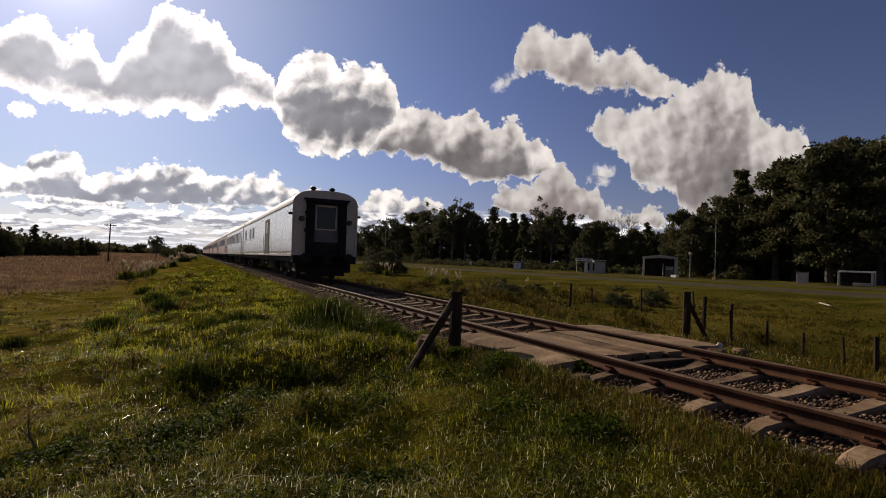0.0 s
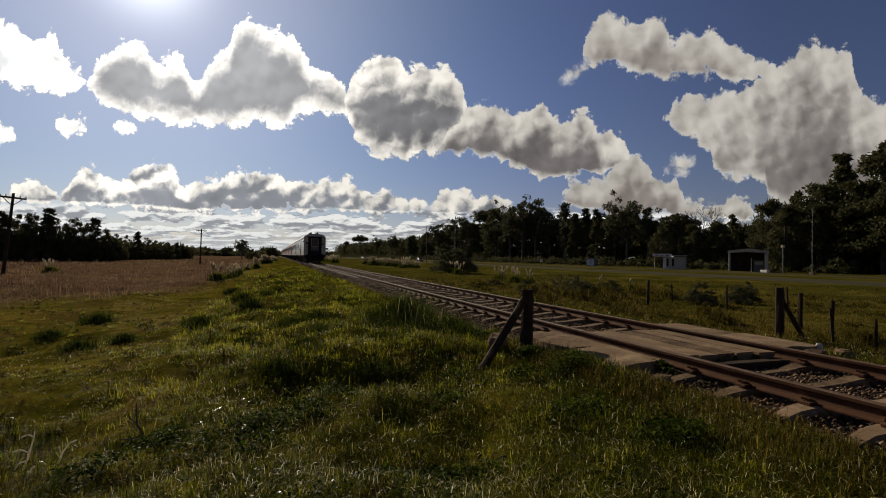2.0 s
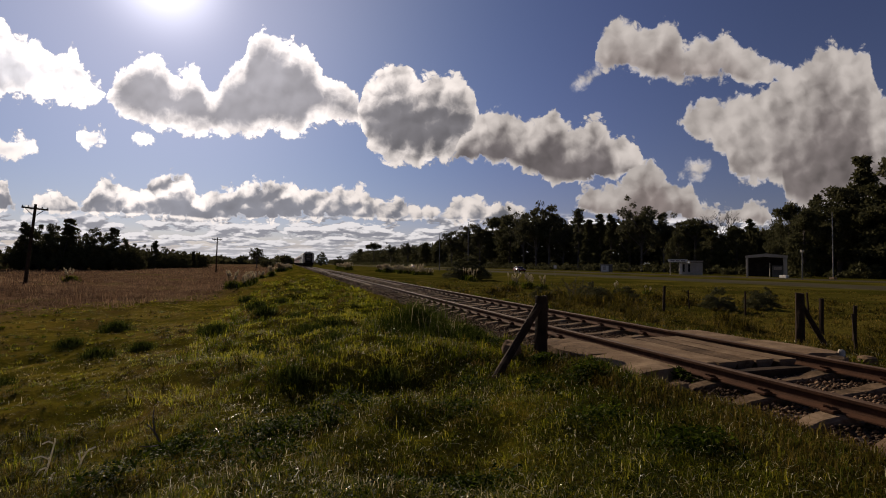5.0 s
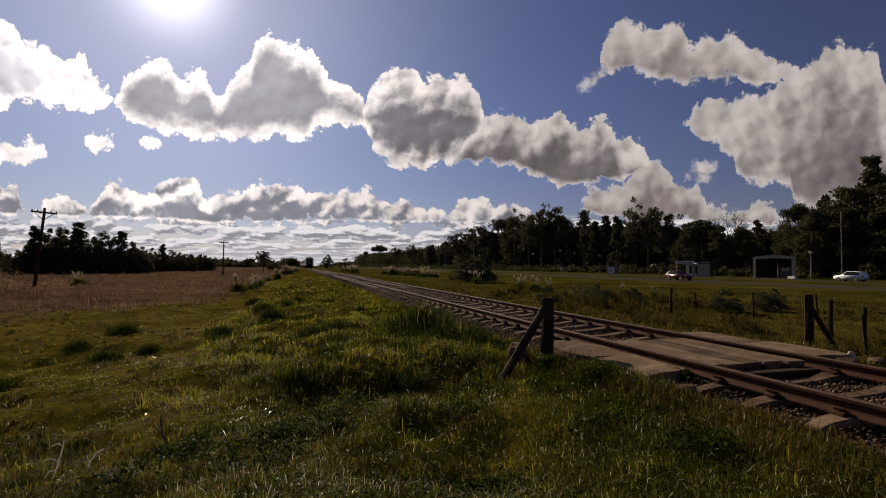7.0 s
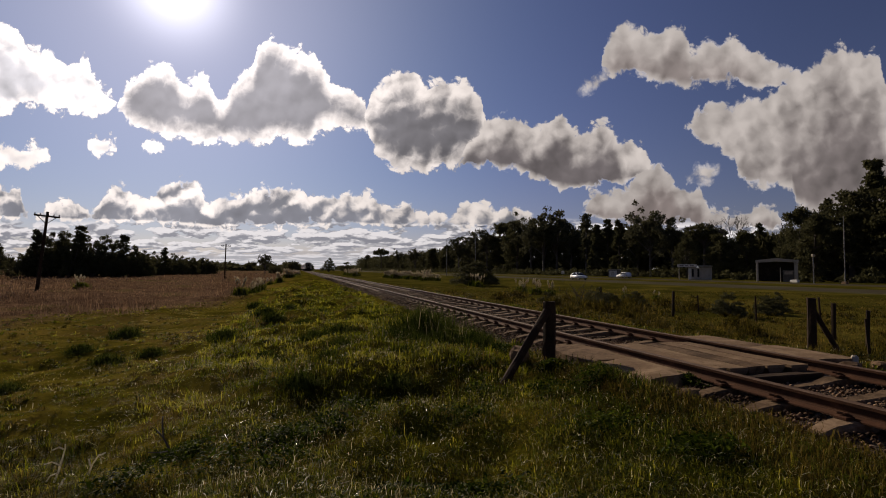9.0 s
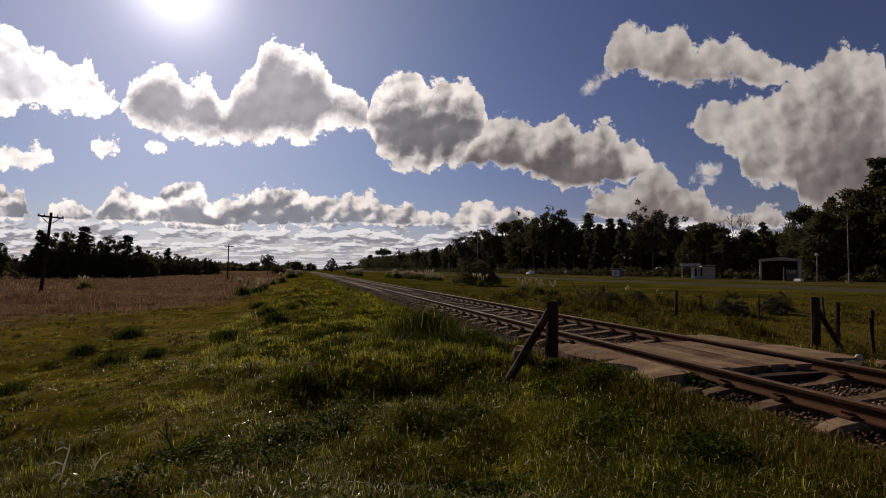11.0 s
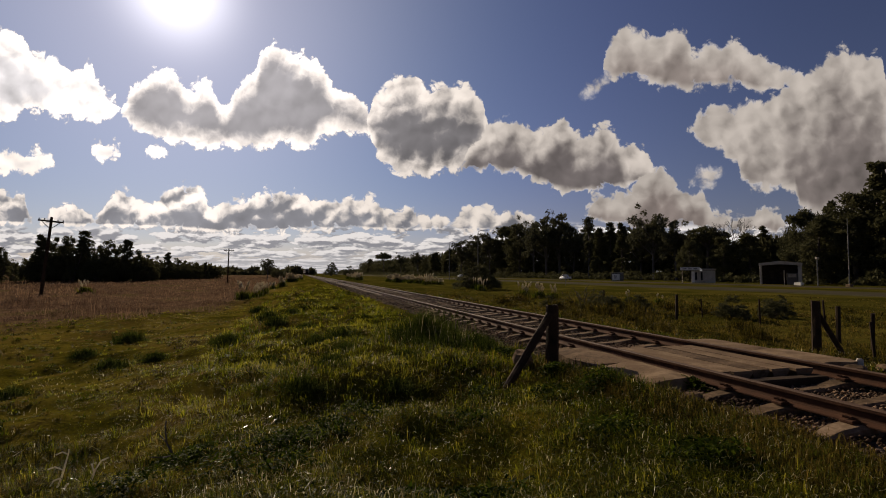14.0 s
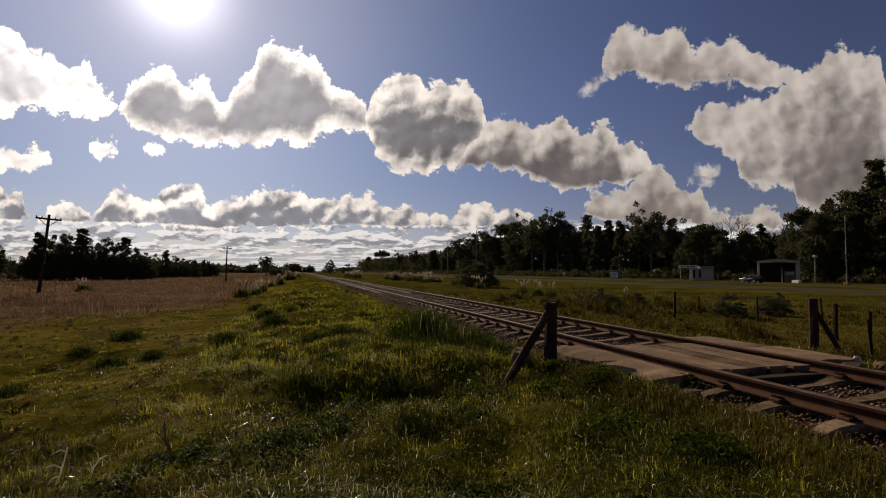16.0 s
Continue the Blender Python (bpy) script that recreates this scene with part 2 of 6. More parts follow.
    lower = k.node("ShaderNodeVectorMath", operation="ADD")
    k.put(lower.inputs[0], banks)
    lower.inputs[1].default_value = (-0.1, 0.34, 0.0)
    lit_top = k.math("SUBTRACT", rows, k.math("MULTIPLY_ADD", heads(lower.outputs[0], 0.95, 3.0), 0.45, k.math("MULTIPLY", k.noise(lower.outputs[0], 0.8, 3.0, 0.6), 0.72)))
    low = k.math("MULTIPLY", k.step(v, 384.0, 402.0), facing)
    row = k.math("MULTIPLY", k.math("MAXIMUM", k.step(rows, 0.23, 0.31), k.step(v, 436.0, 460.0)), low)
    row_tone = k.mix(k.step(lit_top, -0.09, 0.13), (0.25, 0.257, 0.285), (0.82, 0.80, 0.785))
    row_tone = k.mix(k.step(v, 425.0, 474.0, 0.0, 0.65), row_tone, (0.58, 0.58, 0.59))
    far_cover = k.math("MULTIPLY", k.step(k.noise(sheet, 0.9, 6.0, 0.55), 0.60, 0.70), k.math("SUBTRACT", 1.0, facing))
    colour = k.mix(cover, k.mix(far_cover, row_tone, (0.5, 0.49, 0.48)), colour)
    cover = k.math("MAXIMUM", cover, k.math("MAXIMUM", row, k.math("MULTIPLY", far_cover, k.step(z, 0.0, 0.06))))

    blue = k.node("ShaderNodeBackground")
    k.put(blue.inputs[1], k.step(to_sun, 0.45, 0.93, 0.034, 0.0475))
    tint = k.node("ShaderNodeVectorMath", operation="MULTIPLY")
    k.put(tint.inputs[0], air.outputs[0])
    k.put(tint.inputs[1], k.mix(around_sun, (1.09, 0.905, 1.11), (1.03, 0.965, 1.10)))
    k.put(blue.inputs[0], tint.outputs[0])
    haze = k.node("ShaderNodeBackground")
    haze.inputs[0].default_value = (0.98, 0.96, 1.0, 1.0)
    k.put(haze.inputs[1], k.math("MULTIPLY_ADD", beside_sun, 1.1, k.math("MULTIPLY", near_sun, 0.31)))
    white = k.node("ShaderNodeBackground", in_1=1.0)
    k.put(white.inputs[0], colour)
    both = k.node("ShaderNodeMixShader")
    k.put(both.inputs[0], cover)
    k.put(both.inputs[1], blue.outputs[0]), k.put(both.inputs[2], white.outputs[0])
    total = k.node("ShaderNodeAddShader")
    k.put(total.inputs[0], both.outputs[0]), k.put(total.inputs[1], haze.outputs[0])
    out = k.node("ShaderNodeOutputWorld")
    k.put(out.inputs[0], total.outputs[0])


make_sky()


# ---- materials ----
def material(name, colours, scale=3.0, rough=0.8, bump=0.3, fine=40.0, metal=0.0, through_light=0.0, spread="noise", strength=0.02, glow=0.0, gloss=0.5):
    """Two scales of variation between the given colours (dark, middle, light), with fine relief."""
    m = bpy.data.materials.new(name)
    m.use_nodes = True
    k = Tree(m.node_tree)
    place = k.node("ShaderNodeTexCoord").outputs["Object"]
    a = k.noise(place, scale, 5.0, 0.6)
    b = k.noise(place, fine, 4.0, 0.65)
    if spread == "island":
        a = k.math("MULTIPLY_ADD", k.math("SUBTRACT", k.node("ShaderNodeNewGeometry").outputs["Random Per Island"], 0.5), 0.5, k.math("MULTIPLY_ADD", k.math("SUBTRACT", a, 0.5), 1.5, 0.5))
    elif spread == "object":
        a = k.math("MULTIPLY_ADD", k.math("SUBTRACT", k.node("ShaderNodeObjectInfo").outputs["Random"], 0.5), 0.4, a)
    both = k.math("MULTIPLY_ADD", k.math("SUBTRACT", b, 0.5), 0.5, a)
    low, mid, high = colours
    colour = k.mix(k.step(both, 0.5, 0.78), k.mix(k.step(both, 0.22, 0.5), low, mid), high)
    s = k.node("ShaderNodeBsdfPrincipled")
    k.put(s.inputs["Base Color"], colour)
    k.put(s.inputs["Roughness"], k.math("MULTIPLY_ADD", k.math("SUBTRACT", b, 0.5), 0.3, rough))
    s.inputs["Metallic"].default_value = metal
    s.inputs["Specular IOR Level"].default_value = gloss
    if glow:
        s.inputs["Emission Strength"].default_value = glow
        k.put(s.inputs["Emission Color"], colour)
    if bump:
        r = k.node("ShaderNodeBump")
        r.inputs["Strength"].default_value, r.inputs["Distance"].default_value = bump, strength
        k.put(r.inputs["Height"], both)
        k.put(s.inputs["Normal"], r.outputs[0])
    shader = s.outputs[0]
    if through_light:
        tl = k.node("ShaderNodeBsdfTranslucent")
        k.put(tl.inputs[0], colour)
        mx = k.node("ShaderNodeMixShader", in_0=through_light)
        k.put(mx.inputs[1], shader), k.put(mx.inputs[2], tl.outputs[0])
        shader = mx.outputs[0]
    out = k.node("ShaderNodeOutputMaterial")
    k.put(out.inputs[0], shader)
    return m


def glass(name, tint):
    m = bpy.data.materials.new(name)
    m.use_nodes = True
    k = Tree(m.node_tree)
    s = k.node("ShaderNodeBsdfPrincipled")
    s.inputs["Base Color"].default_value = (*tint, 1)
    s.inputs["Roughness"].default_value = 0.12
    s.inputs["Specular IOR Level"].default_value = 0.25
    out = k.node("ShaderNodeOutputMaterial")
    k.put(out.inputs[0], s.outputs[0])
    return m


GRASS = material("grass blades", ((0.0135, 0.0150, 0.0008), (0.060, 0.0575, 0.0028), (0.185, 0.128, 0.0115)), 0.8, 0.5, 0, 5.0, through_light=0.55, spread="island", gloss=0.03)
LUSH = material("fresh green grass", ((0.042, 0.054, 0.0026), (0.142, 0.150, 0.0080), (0.31, 0.275, 0.023)), 0.7, 0.45, 0, 5.0, through_light=0.6, spread="island", gloss=0.03)
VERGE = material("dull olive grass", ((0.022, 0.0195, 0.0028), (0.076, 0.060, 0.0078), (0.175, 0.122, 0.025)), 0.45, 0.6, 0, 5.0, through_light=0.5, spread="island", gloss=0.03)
LEAFLET = material("small glossy leaves", ((0.013, 0.020, 0.0012), (0.040, 0.053, 0.0034), (0.10, 0.105, 0.011)), 1.2, 0.4, 0, 9.0, through_light=0.5, spread="island", gloss=0.05)
# yellower grass, its colour also lightened for the sun and haze on the left
LAWN = material("short yellowing grass", ((0.0575, 0.0542, 0.0055), (0.1552, 0.1333, 0.0143), (0.2875, 0.2147, 0.0374)), 0.35, 0.5, 0, 5.0, through_light=0.5, spread="island", gloss=0.04)
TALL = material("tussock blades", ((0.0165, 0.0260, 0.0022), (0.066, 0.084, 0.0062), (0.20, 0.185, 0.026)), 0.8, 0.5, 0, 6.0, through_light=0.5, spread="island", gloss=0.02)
STRAW = material("dry stems", ((0.060, 0.035, 0.021), (0.135, 0.080, 0.049), (0.25, 0.16, 0.095)), 0.25, 0.8, 0, 6.0, through_light=0.45, spread="island", gloss=0.05)
# real stems; the pale colour also carries glints and lit strands
PALE_STRAW = material("bleached stems and pale glints", ((0.22, 0.18, 0.07), (0.42, 0.36, 0.17), (0.62, 0.55, 0.32)), 2, 0.25, 0, 9.0, through_light=0.55, spread="island", gloss=0.6)
PLUME = material("plumes", ((0.36, 0.30, 0.20), (0.55, 0.47, 0.33), (0.70, 0.63, 0.48)), 2, 0.9, 0, 9.0, through_light=0.5, spread="island")
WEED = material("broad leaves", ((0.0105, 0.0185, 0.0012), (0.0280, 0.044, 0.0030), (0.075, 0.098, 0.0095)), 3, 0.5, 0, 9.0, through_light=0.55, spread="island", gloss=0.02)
LEAF = material("dark foliage", ((0.052, 0.051, 0.023), (0.076, 0.074, 0.033), (0.098, 0.092, 0.044)), 0.4, 0.8, 0, 2.0, through_light=0.28, spread="island", gloss=0.03)
EUC_LEAF = material("grey-green foliage", ((0.055, 0.054, 0.029), (0.084, 0.081, 0.044), (0.112, 0.106, 0.060)), 0.4, 0.8, 0, 2.0, through_light=0.28, spread="island", gloss=0.03)
BARK = material("bark", ((0.03, 0.022, 0.016), (0.07, 0.055, 0.042), (0.14, 0.115, 0.09)), 1.2, 0.9, 0.6, 14.0)
PALE_BARK = material("pale bark", ((0.04, 0.034, 0.028), (0.09, 0.078, 0.066), (0.18, 0.16, 0.135)), 0.7, 0.8, 0.4, 9.0)
POST = material("weathered post wood", ((0.0154, 0.009, 0.0049), (0.0352, 0.0207, 0.0112), (0.0825, 0.0522, 0.0294)), 3.0, 0.9, 0.8, 30.0, gloss=0.15)
STEEL = material("rusty rail steel", ((0.027, 0.0118, 0.0065), (0.058, 0.0250, 0.0132), (0.108, 0.050, 0.0255)), 4.0, 0.8, 0.3, 60.0, gloss=0.1)
SHINE = material("polished rail head", ((0.045, 0.0240, 0.0145), (0.086, 0.0490, 0.0310), (0.150, 0.094, 0.0610)), 6.0, 0.7, 0.1, 70.0, gloss=0.12)
SLEEPER = material("weathered sleeper", ((0.075, 0.047, 0.026), (0.155, 0.101, 0.060), (0.25, 0.172, 0.108)), 2.5, 0.95, 0.7, 20.0, spread="object", gloss=0.1)
CONCRETE = material("worn concrete", ((0.062, 0.037, 0.020), (0.155, 0.100, 0.058), (0.25, 0.172, 0.105)), 2.2, 0.95, 0.9, 16.0, spread="object", gloss=0.1)
STONE = material("ballast stone", ((0.029, 0.0152, 0.0080), (0.078, 0.045, 0.0250), (0.225, 0.141, 0.083)), 0.6, 0.85, 0, 6.0, spread="island", gloss=0.15)
COACH = material("aged grey-white coach paint", ((0.56, 0.56, 0.56), (0.78, 0.78, 0.78), (0.88, 0.88, 0.88)), 1.6, 0.30, 0.25, 7.0, metal=0.75)
COACH_END = material("dusty cream end paint", ((0.30, 0.24, 0.165), (0.54, 0.455, 0.345), (0.64, 0.555, 0.44)), 1.3, 0.75, 0.2, 12.0, gloss=0.15)
COACH_RED = material("faded red coach paint", ((0.36, 0.19, 0.17), (0.46, 0.26, 0.24), (0.52, 0.33, 0.31)), 0.7, 0.45, 0.15, 12.0)
ROOF = material("dull coach roof", ((0.22, 0.22, 0.21), (0.36, 0.355, 0.34), (0.46, 0.455, 0.44)), 0.6, 0.6, 0.2, 8.0)
# iron parts; also the dark of openings, put into colour
BLACK = material("sooty black iron and dark openings", ((0.010, 0.008, 0.0065), (0.022, 0.018, 0.015), (0.05, 0.040, 0.031)), 1.5, 0.85, 0.4, 20.0, gloss=0.12)
RUBBER = material("black rubber bellows", ((0.009, 0.008, 0.0075), (0.017, 0.0155, 0.0145), (0.03, 0.028, 0.026)), 3.0, 0.85, 0.3, 20.0, gloss=0.1)
# doors; also the canopy's rear parts, where shade is put into colour
DARK_GREY = material("grey door paint and canopy shade", ((0.08, 0.072, 0.060), (0.14, 0.127, 0.108), (0.20, 0.185, 0.16)), 1.4, 0.65, 0.2, 18.0, gloss=0.2)
DARK_GLASS = glass("dark window glass", (0.012, 0.014, 0.016))
WHITE = material("white paint", ((0.62, 0.58, 0.50), (0.76, 0.72, 0.64), (0.84, 0.80, 0.72)), 1.0, 0.6, 0.1, 12.0, gloss=0.3)
PLASTER = material("stained white plaster", ((0.27, 0.225, 0.165), (0.46, 0.40, 0.31), (0.62, 0.55, 0.44)), 0.8, 0.9, 0.3, 9.0, gloss=0.15)
CANOPY = material("cream canopy cladding", ((0.28, 0.235, 0.17), (0.46, 0.40, 0.30), (0.58, 0.51, 0.41)), 0.6, 0.7, 0.2, 8.0)
GREYMETAL = material("galvanised steel", ((0.09, 0.085, 0.08), (0.16, 0.155, 0.145), (0.26, 0.25, 0.24)), 1.5, 0.5, 0.15, 20.0, metal=0.6)
RED_CAR = material("dark red car paint", ((0.075, 0.009, 0.009), (0.105, 0.013, 0.012), (0.14, 0.018, 0.016)), 0.5, 0.25, 0, 5.0)
WHITE_CAR = material("white car paint", ((0.72, 0.72, 0.72), (0.8, 0.8, 0.8), (0.84, 0.84, 0.84)), 0.5, 0.25, 0, 5.0)
DARK_CAR = material("dark grey car paint", ((0.02, 0.021, 0.023), (0.03, 0.031, 0.034), (0.045, 0.046, 0.05)), 0.5, 0.28, 0, 5.0)
TYRE = material("tyre rubber", ((0.012, 0.012, 0.012), (0.02, 0.02, 0.02), (0.035, 0.034, 0.032)), 5, 0.85, 0.2, 30.0)
ASPHALT = material("worn asphalt", ((0.030, 0.025, 0.014), (0.048, 0.040, 0.023), (0.07, 0.058, 0.036)), 0.12, 0.95, 0.3, 3.0, gloss=0.02)
FROSTED = material("pale frosted window", ((0.42, 0.43, 0.44), (0.5, 0.51, 0.52), (0.58, 0.59, 0.6)), 2.0, 0.3, 0, 12.0)
HEADLIGHT = material("lit headlight", ((1.0, 0.95, 0.85), (1.0, 0.95, 0.85), (1.0, 0.97, 0.9)), 1, 0.2, 0, 3.0, glow=6.0)


def ground_material():
    m = bpy.data.materials.new("soil under grass")
    m.use_nodes = True
    k = Tree(m.node_tree)
    place = k.node("ShaderNodeNewGeometry").outputs["Position"]
    x, y, z = k.node("ShaderNodeSeparateXYZ", in_0=place).outputs
    broad, mid, fine = k.noise(place, 0.12, 5, 0.6), k.noise(place, 1.1, 5, 0.6), k.noise(place, 18, 5, 0.65)
    green = k.mix(k.step(mid, 0.35, 0.66), (0.030, 0.030, 0.003), (0.080, 0.072, 0.007))
    green = k.mix(k.step(broad, 0.45, 0.72), green, (0.115, 0.086, 0.014))
    green = k.mix(k.math("MULTIPLY", k.step(fine, 0.55, 0.75), 0.5), green, (0.05, 0.042, 0.02))
    green = k.mix(k.step(k.math("MULTIPLY_ADD", k.math("SUBTRACT", mid, 0.5), 2.0, x), 7.6, 9.0), green, k.mix(k.step(broad, 0.4, 0.7), (0.040, 0.038, 0.006), (0.095, 0.076, 0.014)))
    # left lawn: yellow-brown, and lightened to stand for the stronger light there
    lawn = k.mix(k.step(mid, 0.35, 0.66), (0.048, 0.042, 0.005), (0.118, 0.094, 0.012))
    lawn = k.mix(k.step(broad, 0.42, 0.7), lawn, (0.16, 0.11, 0.022))
    lawn = k.mix(k.math("MULTIPLY", k.step(k.noise(place, 0.55, 4, 0.65), 0.5, 0.66), 0.7), lawn, (0.085, 0.050, 0.016))
    lawn = k.mix(k.math("MULTIPLY", k.step(k.noise(place, 3.2, 4, 0.65), 0.52, 0.68), 0.6), lawn, (0.030, 0.030, 0.004))
    green = k.mix(k.step(k.math("MULTIPLY_ADD", k.math("SUBTRACT", mid, 0.5), 2.0, x), 0.5, -1.5), green, lawn)
    brown = k.mix(k.step(mid, 0.35, 0.68), (0.075, 0.045, 0.027), (0.155, 0.096, 0.058))
    brown = k.mix(k.step(broad, 0.5, 0.7), brown, (0.10, 0.08, 0.028))
    # the dry field: left of the bank, past a slanting edge
    edge = k.math("ADD", k.math("MULTIPLY_ADD", x, -1.32, y), -42.0)
    edge = k.math("MULTIPLY_ADD", k.math("SUBTRACT", broad, 0.5), 26.0, edge)
    field = k.math("MULTIPLY", k.step(edge, -9.0, 4.0), k.step(x, -2.5, -5.0))
    colour = k.mix(field, green, brown)
    # ballast bed: earth and small stones
    off = k.math("ABSOLUTE", k.math("SUBTRACT", x, 5.6))
    bed = k.step(k.math("MULTIPLY_ADD", k.math("SUBTRACT", mid, 0.5), 1.0, off), 1.95, 1.65)
    grit = k.mix(k.step(fine, 0.38, 0.64), (0.035, 0.026, 0.02), (0.15, 0.118, 0.095))
    colour = k.mix(bed, colour, grit)
    # gravel shoulder beside the road
    verge = k.math("MULTIPLY", k.step(k.math("MULTIPLY_ADD", k.math("SUBTRACT", mid, 0.5), 2.0, x), 50.5, 53.0), k.step(x, 66.5, 64.0))
    verge = k.math("MULTIPLY", verge, k.step(broad, 0.2, 0.6, 0.5, 0.9))
    colour = k.mix(verge, colour, k.mix(mid, (0.055, 0.055, 0.026), (0.10, 0.09, 0.055)))
    s = k.node("ShaderNodeBsdfPrincipled")
    k.put(s.inputs["Base Color"], colour)
    s.inputs["Roughness"].default_value = 0.95
    s.inputs["Specular IOR Level"].default_value = 0.0
    r = k.node("ShaderNodeBump")
    r.inputs["Strength"].default_value, r.inputs["Distance"].default_value = 0.8, 0.06
    k.put(r.inputs["Height"], k.math("ADD", mid, fine))
    k.put(s.inputs["Normal"], r.outputs[0])
    out = k.node("ShaderNodeOutputMaterial")
    k.put(out.inputs[0], s.outputs[0])
    return m


SOIL = ground_material()


# ---- building helpers ----
def solid(name, verts, faces, mat, smooth=False):
    """A mesh from arrays; faces all of one size, or a list of index tuples."""
    me = bpy.data.meshes.new(name)
    if isinstance(faces, np.ndarray):
        n, size = faces.shape
        me.vertices.add(len(verts))
        me.vertices.foreach_set("co", np.asarray(verts, dtype=np.float32).ravel())
        me.loops.add(n * size)
        me.loops.foreach_set("vertex_index", faces.astype(np.int32).ravel())
        me.polygons.add(n)
        me.polygons.foreach_set("loop_start", np.arange(0, n * size, size, dtype=np.int32))
        if smooth:
            me.polygons.foreach_set("use_smooth", np.ones(n, dtype=bool))
        me.update(calc_edges=True)
    else:
        me.from_pydata([tuple(v) for v in verts], [], faces)
        if smooth:
            for p in me.polygons:
                p.use_smooth = True
    me.materials.append(mat)
    return me


def finish(bm, name, mat, smooth=False):
    me = bpy.data.meshes.new(name)
    bm.normal_update()
    bm.to_mesh(me)
    bm.free()
    me.materials.append(mat)
    if smooth:
        for p in me.polygons:
            p.use_smooth = True
    return me


def part(name, bm, mat, parent, label="", at=None, smooth=False):
    """Links a bmesh, or a finished mesh, as one object under a thing or a part."""
    me = bm if isinstance(bm, bpy.types.Mesh) else finish(bm, name, mat, smooth)
    ob = new(name, me)
    ob.parent = parent
    if at is not None:
        ob.matrix_basis = at
    return tagged(ob, label)


def thing(name, label, category, at=None, group="", kind=""):
    ob = tagged(new(name), label, category, group, kind)
    ob.empty_display_size = 0.2
    if at is not None:
        ob.matrix_basis = at
    return ob


def box(bm, size, centre=(0, 0, 0), bevel=0.0, turn=None):
    m = Matrix.Translation(centre) @ (turn.to_4x4() if turn else Matrix.Identity(4)) @ Matrix.Diagonal((*size, 1))
    made = bmesh.ops.create_cube(bm, size=1.0, matrix=m)["verts"]
    if bevel:
        edges = {e for v in made for e in v.link_edges}
        bmesh.ops.bevel(bm, geom=list(edges), offset=bevel, segments=1, affect="EDGES")
    return bm


def rod(bm, p, q, r, r2=None, sides=8, caps=True):
    p, q = Vector(p), Vector(q)
    d = q - p
    m = Matrix.Translation((p + q) / 2) @ d.to_track_quat("Z", "Y").to_matrix().to_4x4()
    bmesh.ops.create_cone(bm, cap_ends=caps, segments=sides, radius1=r, radius2=r if r2 is None else r2, depth=d.length, matrix=m)
    return bm


def box_mesh(name, size, mat, bevel=0.01, centre=(0, 0, 0)):
    return finish(box(bmesh.new(), size, centre, bevel), name, mat)


# ---- ground ----
RAIL_X = (4.498, 6.174)
MID_X = 5.336


def waves(x, y, seed, size):
    """Smooth value noise on arrays, -1 to 1."""
    rng = np.random.RandomState(seed)
    table = rng.uniform(-1, 1, (64, 64))
    u, v = x / size, y / size
    i, j = np.floor(u).astype(int), np.floor(v).astype(int)
    a, b = u - i, v - j
    a, b = a * a * (3 - 2 * a), b * b * (3 - 2 * b)
    g = lambda p, q: table[p % 64, q % 64]
    return (g(i, j) * (1 - a) + g(i + 1, j) * a) * (1 - b) + (g(i, j + 1) * (1 - a) + g(i + 1, j + 1) * a) * b


PROFILE_X = [-4000, -60, -25, -10, -6, -4, -2, -0.5, 1.2, 2.6, 3.3, 3.95, 6.9, 7.6, 8.6, 10.5, 14, 25, 50, 64, 80, 94, 102, 4000]
PROFILE_Z = [-0.8, -0.9, -1.0, -1.05, -1.0, -0.92, -0.72, -0.55, -0.44, -0.38, -0.31, -0.25, -0.23, -0.25, -0.42, -0.68, -0.88, -1.0, -1.06, -1.1, -1.2, -1.24, -1.3, -1.3]


def ground_z(x, y):
    x, y = np.asarray(x, dtype=float), np.asarray(y, dtype=float)
    z = np.interp(x, PROFILE_X, PROFILE_Z)
    wild = np.clip((np.abs(x - MID_X) - 1.9) / 1.4, 0, 1) * np.where(x > 48, 0.15, 1.0)
    bank = np.exp(-((x - 1.2) / 2.0) ** 2)
    z = z + wild * (0.10 * waves(x, y, 3, 3.1) + (0.085 + (0.10 + 0.07 * np.clip((y - 5) / 3, 0, 1)) * bank) * waves(x, y, 4, 1.3) + (0.055 + 0.06 * bank) * waves(x, y, 5, 0.6) + 0.03 * waves(x, y, 9, 0.28))
    # steep-sided hummocks of the bank, and the earth heaped against the crossing
    lump = 0.75 * np.clip(waves(x, y, 15, 0.75) - 0.05, 0, 0.6) ** 0.7 + 0.9 * np.clip(waves(x, y, 16, 1.5) - 0.1, 0, 0.6) ** 0.7
    z = z + wild * lump * 0.10 * np.exp(-((x - 0.3) / 2.6) ** 2)
    z = z + 0.15 * np.exp(-(((x - 3.6) / 0.3) ** 2 + ((y - 5.4) / 0.9) ** 2))
    z = z - 0.11 * np.exp(-(((x - 2.9) / 0.55) ** 2 + ((y - 6.5) / 0.7) ** 2))
    return z + np.where(np.abs(x - MID_X) < 2.2, 0.015 * waves(x, y, 6, 0.5), 0)


def one_z(x, y):
    return float(ground_z(np.array([x]), np.array([y]))[0])


